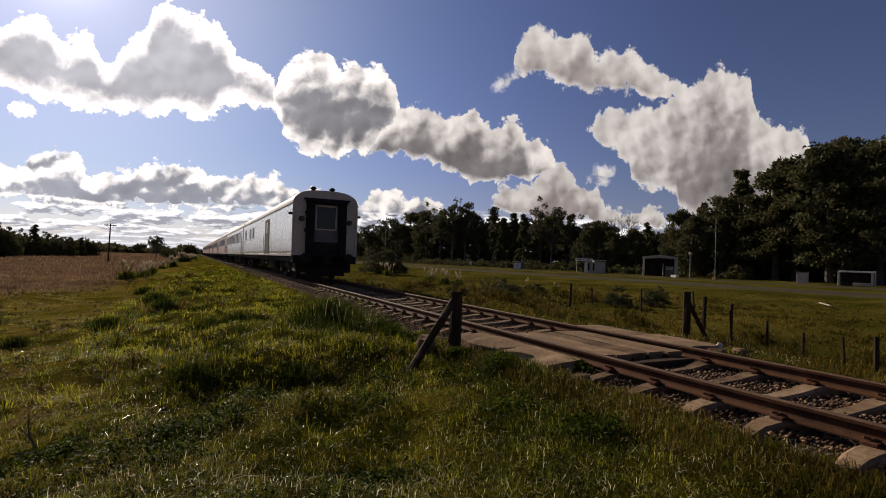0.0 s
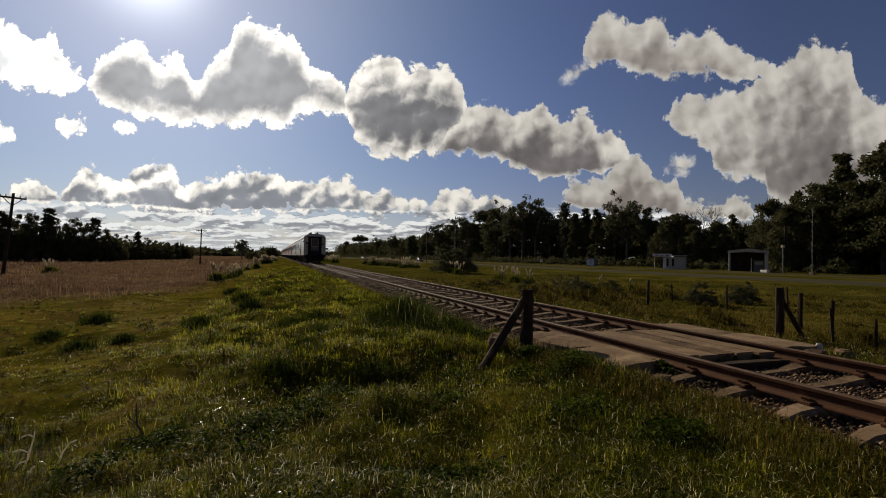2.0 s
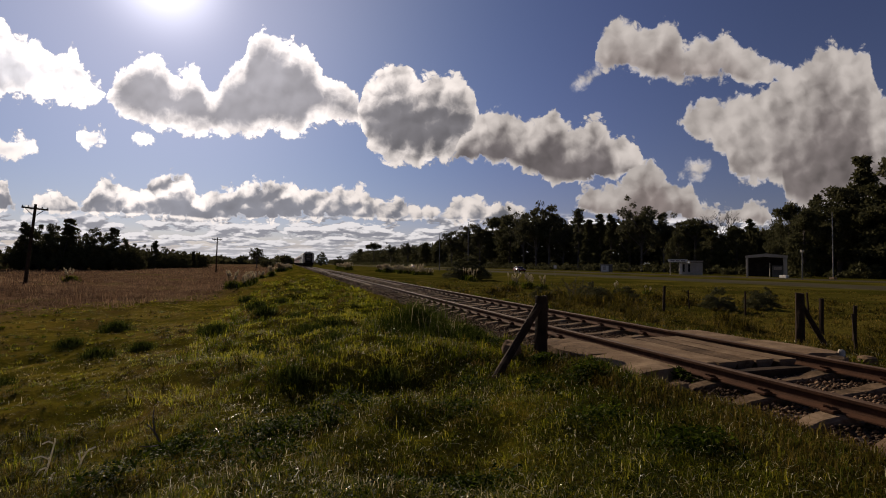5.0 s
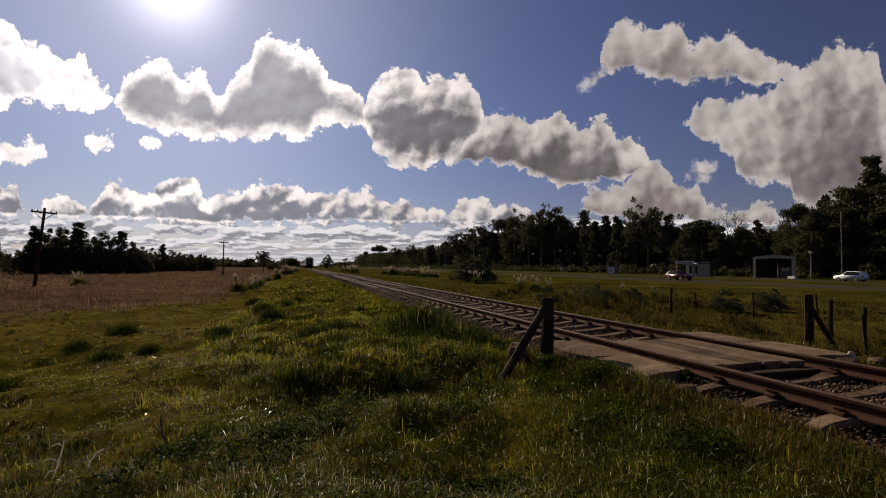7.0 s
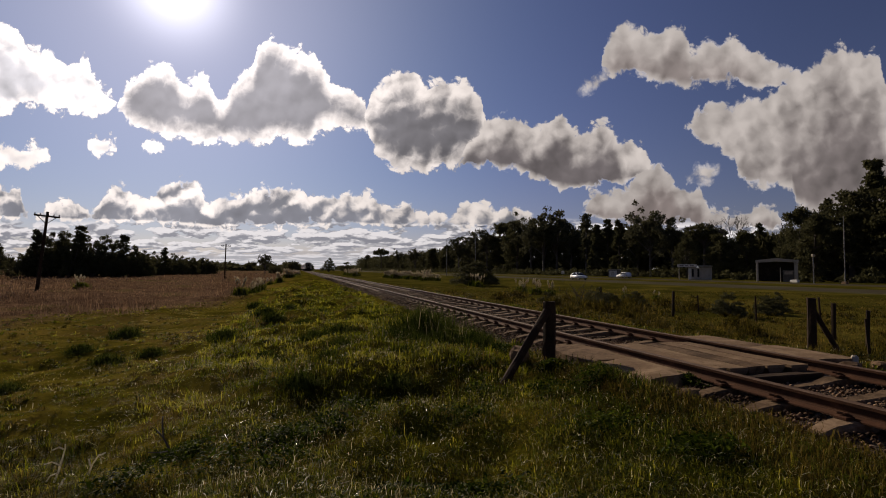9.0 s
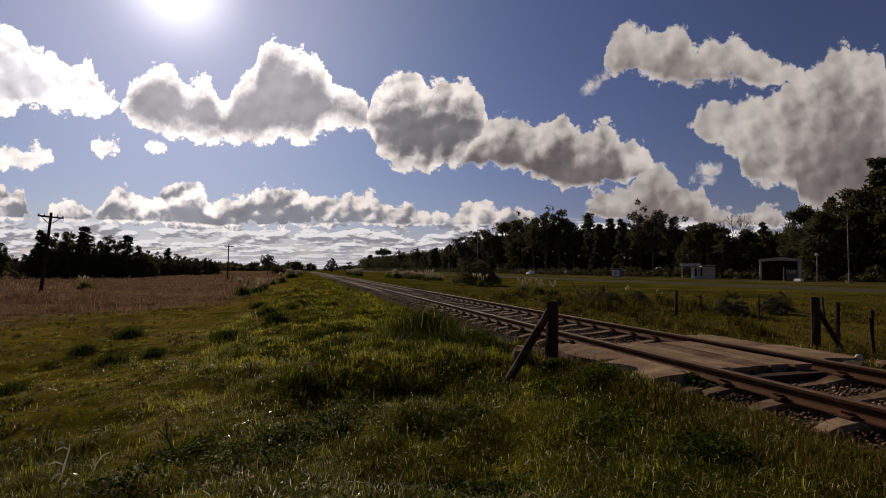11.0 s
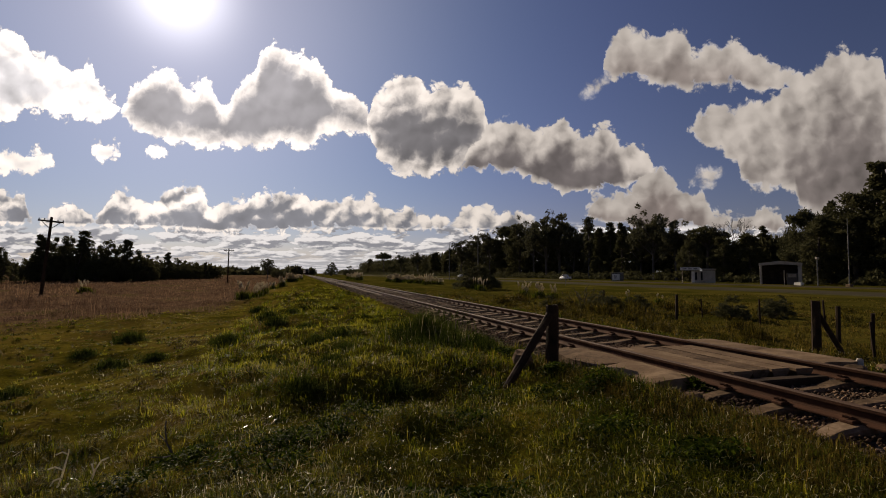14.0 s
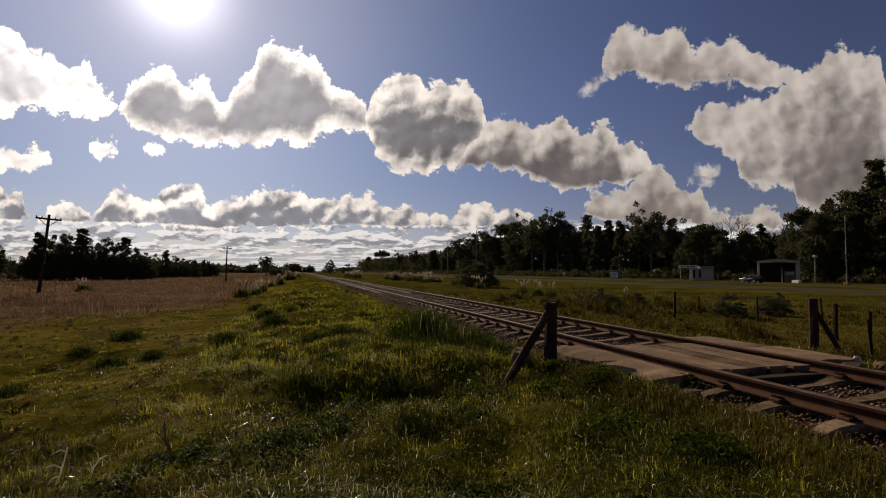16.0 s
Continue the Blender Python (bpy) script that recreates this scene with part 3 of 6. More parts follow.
def make_ground():
    def steps(edges):
        out = [np.arange(a, b, s) for a, b, s in edges]
        return np.concatenate(out)
    xs = steps([(-3600, -600, 500), (-600, -100, 60), (-100, -20, 5), (-20, -6, 0.6), (-6, 4.2, 0.12), (4.2, 12, 0.2), (12, 30, 0.8), (30, 110, 3), (110, 600, 60), (600, 3601, 500)])
    ys = steps([(-600, -60, 90), (-60, -4, 4), (-4, 2, 0.25), (2, 14, 0.12), (14, 18, 0.2), (18, 40, 0.5), (40, 120, 2), (120, 500, 12), (500, 4001, 250)])
    gx, gy = np.meshgrid(xs, ys)
    z = ground_z(gx, gy)
    n, mlen = gx.shape
    i = np.arange(n * mlen).reshape(n, mlen)
    faces = np.stack([i[:-1, :-1], i[:-1, 1:], i[1:, 1:], i[1:, :-1]], -1).reshape(-1, 4)
    me = solid("ground", np.stack([gx, gy, z], -1).reshape(-1, 3), faces, SOIL, True)
    tagged(new("ground", me), "grassy railway bank and flat dry field", "ground", kind="structure")


make_ground()


NEAR_ROAD, FAR_ROAD = 58.0, 86.0


def make_road(middle, crown, label):
    """One carriageway of the highway, with sloping edges."""
    ys = np.concatenate([np.arange(-300, 300, 10.0), np.arange(300, 3001, 100.0)])
    verts, faces = [], []
    for y in ys:
        for x, z in ((-4.6, -0.16), (-4.4, -0.045), (0, 0.0), (4.4, -0.045), (4.6, -0.16)):
            verts.append((middle + x, y, crown + z))
    for r in range(len(ys) - 1):
        for c in range(4):
            a = r * 5 + c
            faces.append((a, a + 1, a + 6, a + 5))
    tagged(new("road", solid("road", verts, faces, ASPHALT)), label, "road", kind="structure")


make_road(NEAR_ROAD, -1.0, "worn asphalt carriageway beyond the grass verge")
make_road(FAR_ROAD, -1.14, "far asphalt carriageway of the highway")


# ---- railway ----
def rail_mesh(length):
    """A flat-bottomed rail along y from 0, top at z = 0."""
    prof = [(-0.07, -0.145), (-0.07, -0.133), (-0.015, -0.115), (-0.009, -0.10), (-0.009, -0.045), (-0.033, -0.034), (-0.035, -0.008), (-0.027, 0.0)]
    prof = prof + [(-x, z) for x, z in reversed(prof)]
    n = len(prof)
    ys = [0, length]
    verts = [(x, y, z) for y in ys for x, z in prof]
    faces = [(i, (i + 1) % n, n + (i + 1) % n, n + i) for i in range(n)]
    faces += [tuple(range(n - 1, -1, -1)), tuple(range(n, 2 * n))]
    me = solid("rail", verts, [f[::-1] for f in faces], STEEL)
    me.materials.append(SHINE)
    for i in (6, 7, 8):
        me.polygons[i].material_index = 1
    return me


SLEEPER_STEP = 0.645
SLAB = (4.8, 7.1)


def make_railway():
    track = thing("railway_track", "rusty broad-gauge railway track on worn concrete sleepers", "railway track", kind="structure")
    shared = rail_mesh(24.0)
    for x in RAIL_X:
        for i in range(-1, 30):
            part("rail", shared, None, track, "rusty steel rail" if i == -1 else "", at=Matrix.Translation((x, i * 24.012 + 1.0, 0)))
    rng = random.Random(5)
    shapes = []
    stations = [(-1.34, 0.18, -0.07), (-1.16, 0.21, -0.02), (-0.99, 0.23, 0.0), (-0.62, 0.24, 0.0), (-0.38, 0.21, -0.03), (0.0, 0.20, -0.042)]
    stations += [(-x, w, d) for x, w, d in reversed(stations[:-1])]
    for i in range(6):
        bm = bmesh.new()
        rings = []
        for x, w, d in stations:
            e = rng.uniform(-0.012, 0.012)
            ring = [(x + e, -w / 2, -0.2), (x + e, w / 2, -0.2), (x, w / 2 - 0.012, d - 0.02), (x, w / 2 - 0.035, d), (x, -w / 2 + 0.035, d), (x, -w / 2 + 0.012, d - 0.02)]
            rings.append([bm.verts.new((a, b + rng.uniform(-0.006, 0.006), c + rng.uniform(-0.004, 0.004))) for a, b, c in ring])
        for p, q in zip(rings, rings[1:]):
            for k in range(6):
                bm.faces.new((p[k], p[(k + 1) % 6], q[(k + 1) % 6], q[k]))
        bm.faces.new(rings[0]), bm.faces.new(rings[-1])
        bmesh.ops.recalc_face_normals(bm, faces=bm.faces[:])
        shapes.append(finish(bm, "sleeper", SLEEPER))
    clip_bm = bmesh.new()
    for s in (-1, 1):
        box(clip_bm, (0.10, 0.11, 0.03), (s * 0.095, 0, -0.125), 0.006)
        rod(clip_bm, (s * 0.085, 0, -0.14), (s * 0.085, 0, -0.085), 0.016, sides=6)
        rod(clip_bm, (s * 0.06, -0.04, -0.105), (s * 0.12, 0.045, -0.09), 0.012, sides=5)
    clip = finish(clip_bm, "rail_clip", STEEL)
    y, i = -3.86, 0
    far_verts, far_faces = [], []
    unit = np.array([(a, b, c) for a in (-1, 1) for b in (-1, 1) for c in (-1, 1)], dtype=float)
    quads = np.array([(0, 1, 3, 2), (4, 6, 7, 5), (0, 4, 5, 1), (2, 3, 7, 6), (0, 2, 6, 4), (1, 5, 7, 3)])
    while y < 620:
        skew, dz = rng.uniform(-1.3, 1.3), rng.uniform(-0.012, 0.008)
        inside = SLAB[0] + 0.1 < y < SLAB[1] - 0.1
        if y < 150 and not inside:
            part("sleeper", shapes[i % 6], None, track, at=pose(MID_X + rng.uniform(-0.05, 0.05), y + rng.uniform(-0.03, 0.03), -0.146 + dz, 0, 0, skew + 180 * (i % 2)))
            if y < 28:
                for x in RAIL_X:
                    part("rail_clip", clip, None, track, at=Matrix.Translation((x, y, 0.0)))
        elif not inside:
            base = len(far_verts) * 8
            far_verts.append(unit * (1.30, 0.125, 0.08) + (MID_X, y, -0.226 + dz))
            far_faces.append(quads + base)
        y += SLEEPER_STEP + rng.uniform(-0.012, 0.012)
        i += 1
    me = solid("sleepers", np.concatenate(far_verts), np.concatenate(far_faces), SLEEPER)
    tagged(part("far_sleepers", me, None, track), kind="stuff")


def make_ballast():
    rng = np.random.RandomState(11)
    base = np.array([(0, 0, 1), (0.9, 0, 0.2), (0.2, 0.85, 0.1), (-0.8, 0.35, 0.15), (-0.45, -0.8, 0.2), (0.5, -0.75, 0.0), (0, 0, -0.8)], dtype=float)
    tri = np.array([(0, 1, 2), (0, 2, 3), (0, 3, 4), (0, 4, 5), (0, 5, 1), (6, 2, 1), (6, 3, 2), (6, 4, 3), (6, 5, 4), (6, 1, 5)])
    y = np.concatenate([rng.uniform(1.6, 15, 26000), 15 + 60 * rng.rand(12000) ** 1.6])
    n = len(y)
    x = MID_X + rng.uniform(-1.75, 2.0, n) * np.sqrt(rng.uniform(0.5, 1.0, n))
    keep = (x > np.interp(y, [0, 4.5, 4.9, 8, 13], [4.12, 4.05, 3.95, 3.75, 3.3]) + 0.09 * rng.randn(n)) & ~((y > SLAB[0] - 0.02) & (y < SLAB[1] + 0.1) & (x > 3.4) & (x < 7.5))
    x, y = x[keep], y[keep]
    n = len(x)
    size = (0.013 + 0.017 * rng.rand(n) ** 1.6) * (1 + np.clip(y - 8, 0, 99) / 30)
    z = np.where(np.abs(x - MID_X) < 1.3, -0.232, ground_z(x, y)) + 0.012 * np.clip((np.abs(x - MID_X) - 0.9) / 0.15, 0, 1) + size * rng.uniform(0.1, 1.4, n)
    turn = rng.rand(n) * 6.28
    c, s = np.cos(turn), np.sin(turn)
    v = base[None] * (rng.uniform(0.65, 1.3, (n, 7, 3)))
    v = v * (size[:, None, None] * np.array([1.0, 1.0, 0.75]))
    vx, vy = v[..., 0] * c[:, None] - v[..., 1] * s[:, None], v[..., 0] * s[:, None] + v[..., 1] * c[:, None]
    verts = np.stack([vx + x[:, None], vy + y[:, None], v[..., 2] + z[:, None]], -1).reshape(-1, 3)
    faces = (tri[None] + (np.arange(n) * 7)[:, None, None]).reshape(-1, 3)
    tagged(new("ballast", solid("ballast", verts, faces, STONE)), "loose grey-brown crushed stone along the rails", "ballast", kind="stuff")


make_railway()
make_ballast()


# ---- level crossing ----
def make_crossing():
    crossing = thing("level_crossing", "worn concrete level crossing slabs between the rails", "level crossing", kind="structure")
    rng = random.Random(9)

    def slab(x0, x1, y0, y1, top, name="slab", label="", tilt=0.0):
        bm = bmesh.new()
        nx, ny = max(2, int((x1 - x0) / 0.16)), max(2, int((y1 - y0) / 0.16))
        grid = {}
        for i in range(nx + 1):
            for j in range(ny + 1):
                x, y = x0 + (x1 - x0) * i / nx, y0 + (y1 - y0) * j / ny
                rim = i in (0, nx) or j in (0, ny)
                x += rng.uniform(-0.02, 0.02) * rim
                y += rng.uniform(-0.035, 0.035) * (j in (0, ny))
                grid[i, j] = bm.verts.new((x, y, top - tilt * (x1 - x) / (x1 - x0) + rng.uniform(-0.008, 0.006) - 0.015 * rim))
        for i in range(nx):
            for j in range(ny):
                bm.faces.new((grid[i, j], grid[i + 1, j], grid[i + 1, j + 1], grid[i, j + 1]))
        ext = bmesh.ops.extrude_face_region(bm, geom=bm.faces[:])
        low = [g for g in ext["geom"] if isinstance(g, bmesh.types.BMVert)]
        for v in low:
            v.co.z = top - 0.26
        bmesh.ops.recalc_face_normals(bm, faces=bm.faces[:])
        return part(name, bm, CONCRETE, crossing, label)

    slab(3.86, 4.40, 4.97, 6.06, -0.075, label="broken concrete edge slab", tilt=0.05)
    slab(3.82, 4.40, 6.07, 7.35, -0.073, label="broken concrete edge slab", tilt=0.05)
    slab(6.28, 7.38, 5.2, 6.4, -0.075, label="concrete slab outside the rail")
    slab(6.28, 7.3, 6.42, 7.75, -0.085, label="concrete slab outside the rail")
    # between the rails: long boards, narrower below, with open joints
    for i in range(5):
        bm = bmesh.new()
        x0, x1 = 4.60 + i * 0.298, 4.60 + i * 0.298 + 0.272
        y0, y1 = 4.86 + rng.uniform(-0.04, 0.04), 7.0 + rng.uniform(-0.05, 0.05)
        top = -0.05 + rng.uniform(-0.006, 0.006)
        prof = [(y0 + 0.03, -0.2), (y0 + 0.012, top - 0.03), (y0 + 0.02, top), (y0 + 0.8, top - 0.004), (y0 + 1.6, top + 0.003), (y1 - 0.15, top), (y1, top - 0.04), (y1, -0.2)]
        a = [bm.verts.new((x0 + rng.uniform(-0.008, 0.008) + (0.07 if z < -0.15 else 0.0), y, z)) for y, z in prof]
        b = [bm.verts.new((x1 + rng.uniform(-0.008, 0.008) - (0.07 if z < -0.15 else 0.0), y, z)) for y, z in prof]
        bm.faces.new(a), bm.faces.new(list(reversed(b)))
        for k in range(len(prof)):
            j = (k + 1) % len(prof)
            bm.faces.new((a[k], b[k], b[j], a[j]))
        bmesh.ops.recalc_face_normals(bm, faces=bm.faces[:])
        part("crossing_board", bm, CONCRETE, crossing, "worn board between the rails" if i == 0 else "")
    part("timber_sill", box(bmesh.new(), (1.46, 0.17, 0.13), (MID_X, 4.72, -0.185), 0.015), POST, crossing, "dark timber sill before the boards")
    return crossing


make_crossing()


def stone_block(name, size, at, seed, label, mat=CONCRETE):
    rng = random.Random(seed)
    bm = bmesh.new()
    bmesh.ops.create_icosphere(bm, subdivisions=2, radius=1.0)
    for v in bm.verts:
        f = max(abs(c) for c in v.co)
        v.co = v.co / f ** 0.6 * rng.uniform(0.88, 1.1)
        v.co = Vector((v.co.x * size[0], v.co.y * size[1], v.co.z * size[2])) * 0.5
    ob = new(name, finish(bm, name, mat))
    ob.matrix_basis = at
    return tagged(ob, label, "stone")


stone_block("concrete_block", (0.26, 0.3, 0.26), pose(3.28, 7.2, -0.2, 0, 0, 20), 1, "rough concrete block beside the fence post")
stone_block("white_stone", (0.08, 0.09, 0.15), pose(7.35, 5.2, -0.13, 0, 12, 40), 2, "small whitewashed stone on the crossing", PLASTER)
stone_block("rubble", (0.3, 0.22, 0.14), pose(7.0, 5.0, -0.16, 0, 0, 10), 3, "broken lump of concrete beside the rail")
stone_block("rubble", (0.2, 0.2, 0.12), pose(7.7, 5.1, -0.2, 0, 0, 70), 4, "broken lump of concrete beside the rail")
stone_block("rubble", (0.42, 0.2, 0.14), pose(4.0, 4.55, -0.24, 0, 0, 24), 6, "broken lump of concrete beside the rail")


def rough_post(bm, p, q, r, seed, sides=9, rings=7, square=0.0):
    """A weathered log from p to q with an uneven outline."""
    rng = random.Random(seed)
    p, q = Vector(p), Vector(q)
    m = (q - p).to_track_quat("Z", "Y").to_matrix()
    loops = []
    for k in range(rings + 1):
        c = p.lerp(q, k / rings)
        loop = []
        for s in range(sides):
            a = 2 * math.pi * s / sides
            rr = r * (1 + rng.uniform(-0.07, 0.07)) * (1.0 - 0.06 * k / rings)
            rr *= 1 + square * (abs(math.cos(2 * a)) - 0.5)
            loop.append(bm.verts.new(c + m @ Vector((math.cos(a) * rr, math.sin(a) * rr, rng.uniform(-0.01, 0.01) * (k == rings)))))
        loops.append(loop)
    for k in range(rings):
        for s in range(sides):
            bm.faces.new((loops[k][s], loops[k][(s + 1) % sides], loops[k + 1][(s + 1) % sides], loops[k + 1][s]))
    bm.faces.new(loops[-1])
    bm.faces.new(list(reversed(loops[0])))
    return bm


def braced_post(at, height, r, strut_foot, strut_top, label, seed):
    t = thing("braced_fence_post", label, "fence post", at, group="braced posts of the crossing")
    part("post", rough_post(bmesh.new(), (0, 0, -0.25), (0.01, 0, height), r, seed), POST, t)
    part("strut", rough_post(bmesh.new(), strut_foot, strut_top, r * 0.62, seed + 1, 8), POST, t, "slanting timber strut")
    return t


braced_post(Matrix.Translation((3.62, 6.9, -0.36)), 0.98, 0.098, (-0.9, -0.22, -0.28), (-0.06, -0.08, 0.86), "dark weathered timber fence post with slanting strut", 21)
braced_post(Matrix.Translation((8.93, 7.04, -0.40)), 1.0, 0.078, (0.62, -0.14, -0.2), (0.08, 0.02, 0.78), "dark round timber fence post with slanting strut", 31)


# ---- train ----
COACH_LENGTH, COACH_STEP = 23.7, 24.35


def coach_section():
    """Half the outline of a coach end, from the side sill up to the top of the roof: (out, up)."""
    pts = [(1.44, 1.06), (1.47, 1.3), (1.47, 3.2), (1.45, 3.42)]
    for k in range(1, 9):
        a = math.pi / 2 * k / 8
        pts.append((1.45 * math.cos(a) ** 0.62, 3.42 + 0.62 * math.sin(a)))
    pts[-1] = (0.0, 4.04)
    return pts


def wheelset():
    bm = bmesh.new()
    for s in (-1, 1):
        rod(bm, (s * 0.80, 0, 0), (s * 0.93, 0, 0), 0.46, sides=24)
        rod(bm, (s * 0.76, 0, 0), (s * 0.80, 0, 0), 0.49, sides=24)
    rod(bm, (-0.9, 0, 0), (0.9, 0, 0), 0.09, sides=10)
    return finish(bm, "wheelset", BLACK)


def bogie_frame():
    bm = bmesh.new()
    for s in (-1, 1):
        box(bm, (0.14, 3.2, 0.24), (s * 1.06, 0, 0.62), 0.03)
        for y in (-1.2, 1.2):
            box(bm, (0.2, 0.34, 0.36), (s * 1.1, y, 0.46), 0.03)
            for d in (-0.34, 0.34):
                rod(bm, (s * 1.1, y + d, 0.34), (s * 1.1, y + d, 0.78), 0.09, sides=8)
    box(bm, (2.2, 0.5, 0.26), (0, 0, 0.66), 0.03)
    box(bm, (2.0, 0.16, 0.18), (0, 1.5, 0.62), 0.02)
    box(bm, (2.0, 0.16, 0.18), (0, -1.5, 0.62), 0.02)
    return finish(bm, "bogie_frame", BLACK)


WHEELSET, BOGIE = wheelset(), bogie_frame()


def coach(name, label, paint, windows, end_detail, door_at, pane=None, door_fill=None, door_width=0.86):
    """A passenger coach or van, its tail at y = 0, rails at z = 0."""
    t = thing(name, label, "train coach", group="coaches of the train")
    half = coach_section()
    outline = [(x, z) for x, z in half] + [(-x, z) for x, z in reversed(half[:-1])]
    n = len(outline)

    def shell(lo, hi, pts, mat, nm, lbl=""):
        bm = bmesh.new()
        a = [bm.verts.new((x, lo, z)) for x, z in pts]
        b = [bm.verts.new((x, hi, z)) for x, z in pts]
        for i in range(len(pts) - 1):
            bm.faces.new((a[i], a[i + 1], b[i + 1], b[i]))
        bmesh.ops.recalc_face_normals(bm, faces=bm.faces[:])
        if nm == "roof":
            bm.faces.ensure_lookup_table()
        return part(nm, bm, mat, t, lbl, smooth=(nm == "roof"))

    for s in (-1, 1):
        pts = [(s * x, z) for x, z in half[:4]]
        shell(0.03, COACH_LENGTH - 0.03, pts, paint, "side_wall", "" if s < 0 else "")
    roof = half[3:] + [(-x, z) for x, z in reversed(half[3:-1])]
    shell(0.0, COACH_LENGTH, [(x * 1.012, z + 0.01) for x, z in roof], ROOF, "roof")
    for y, back in ((0.0, 0.04), (COACH_LENGTH, -0.04)):
        bm = bmesh.new()
        bm.faces.new([bm.verts.new((x, y, z)) for x, z in outline])
        ext = bmesh.ops.extrude_face_region(bm, geom=bm.faces[:])
        for g in ext["geom"]:
            if isinstance(g, bmesh.types.BMVert):
                g.co.y += back
        bmesh.ops.recalc_face_normals(bm, faces=bm.faces[:])
        part("end_wall", bm, COACH_END, t, "dusty cream end wall")
    part("underframe", box(bmesh.new(), (2.6, COACH_LENGTH - 0.3, 0.24), (0, COACH_LENGTH / 2, 0.93), 0.02), BLACK, t)
    # gutter line and sill beads
    for s in (-1, 1):
        part("gutter", box(bmesh.new(), (0.05, COACH_LENGTH, 0.05), (s * 1.475, COACH_LENGTH / 2, 3.43)), ROOF, t)
        part("sill_bead", box(bmesh.new(), (0.04, COACH_LENGTH, 0.08), (s * 1.465, COACH_LENGTH / 2, 1.12)), ROOF, t)
    part("equipment_box", box(bmesh.new(), (2.0, 2.6, 0.5), (0, 9.4, 0.62), 0.04), BLACK, t)
    part("equipment_box", box(bmesh.new(), (2.1, 1.8, 0.45), (0, 13.6, 0.64), 0.04), BLACK, t)
    part("air_tank", rod(bmesh.new(), (-0.9, 16.4, 0.6), (0.9, 16.4, 0.6), 0.25, sides=12), BLACK, t)
    for y in (3.3, COACH_LENGTH - 3.3):
        bog = part("bogie", BOGIE, None, t, "black iron bogie", at=Matrix.Translation((0, y, 0)))
        for d in (-1.2, 1.2):
            part("wheelset", WHEELSET, None, bog, at=Matrix.Translation((0, d, 0.46)))
    # windows and side doors, each a recessed pane in a frame
    for s in (-1, 1):
        for y, w, z, h in windows:
            frame_bm = bmesh.new()
            for dy, dz, sy, sz in ((0, h / 2, w + 0.1, 0.06), (0, -h / 2, w + 0.1, 0.06), (w / 2, 0, 0.06, h), (-w / 2, 0, 0.06, h)):
                box(frame_bm, (0.05, sy, sz), (s * 1.478, y + dy, z + dz))
            win = part("window", frame_bm, ROOF, t)
            part("pane", box(bmesh.new(), (0.02, w, h), (s * 1.472, y, z)), pane or DARK_GLASS, win)
        for y in door_at:
            # the van's black panel stands for the dark inside an open doorway
            bm = box(bmesh.new(), (0.03, door_width, 2.02), (s * 1.463, y, 2.14), 0.008)
            door = part("side_door", bm, door_fill or DARK_GREY, t, "side door, on the van a black panel for an open doorway")
            part("pane", box(bmesh.new(), (0.02, 0.46, 0.62), (s * 1.482, y, 2.65)), DARK_GLASS, door)
            for d in (-door_width / 2 - 0.09, door_width / 2 + 0.09):
                part("handrail", rod(bmesh.new(), (s * 1.53, y + d, 1.3), (s * 1.53, y + d, 2.3), 0.016, sides=6), GREYMETAL, t)
            bm = bmesh.new()
            for z in (0.62, 0.9):
                box(bm, (0.24, 0.7, 0.03), (s * 1.36, y, z))
            for d in (-0.34, 0.34):
                box(bm, (0.03, 0.03, 0.45), (s * 1.38, y + d, 0.83))
            part("step", bm, BLACK, t)
    # roof ventilators
    for y in np.arange(0.5, COACH_LENGTH - 0.5, 3.2):
        for s in (-0.5, 0.36):
            bm = bmesh.new()
            rod(bm, (s, y, 3.9), (s, y, 4.16), 0.10, sides=8)
            rod(bm, (s, y, 4.16), (s, y, 4.26), 0.17, 0.08, sides=8)
            part("roof_vent", bm, BLACK, t)
    # gangway: bellows, faceplate, door with its window
    gang = part("gangway", box(bmesh.new(), (1.86, 0.34, 0.2), (0, -0.15, 3.54), 0.04), RUBBER, t, "black rubber gangway bellows")
    for s in (-1, 1):
        part("bellows", box(bmesh.new(), (0.26, 0.3, 2.35), (s * 0.72, -0.13, 2.32), 0.03), RUBBER, gang)
        for k in range(3):
            part("fold", box(bmesh.new(), (0.34, 0.05, 2.4), (s * 0.72, -0.24 + k * 0.1, 2.32), 0.01), RUBBER, gang)
    part("hood", box(bmesh.new(), (2.06, 0.22, 0.08), (0, -0.16, 3.62), 0.02), RUBBER, gang)
    part("tread_plate", box(bmesh.new(), (1.5, 0.5, 0.1), (0, -0.2, 1.1), 0.02), RUBBER, gang)
    if end_detail:
        door = part("end_door", box(bmesh.new(), (1.18, 0.05, 2.3), (0, -0.03, 2.3), 0.01), DARK_GREY, t, "grey end door with a dark window")
        part("pane", box(bmesh.new(), (0.82, 0.03, 0.98), (0.0, -0.06, 2.82), 0.01), DARK_GLASS, door)
        bm = bmesh.new()
        for x, z, sx, sz in ((0, 3.34, 0.94, 0.06), (0, 2.3, 0.94, 0.06), (0.45, 2.82, 0.06, 1.04), (-0.45, 2.82, 0.06, 1.04)):
            box(bm, (sx, 0.04, sz), (x, -0.06, z))
        part("window_frame", bm, COACH_END, door)
        part("kick_plate", box(bmesh.new(), (1.1, 0.06, 0.55), (0, -0.075, 1.45), 0.01), BLACK, door)
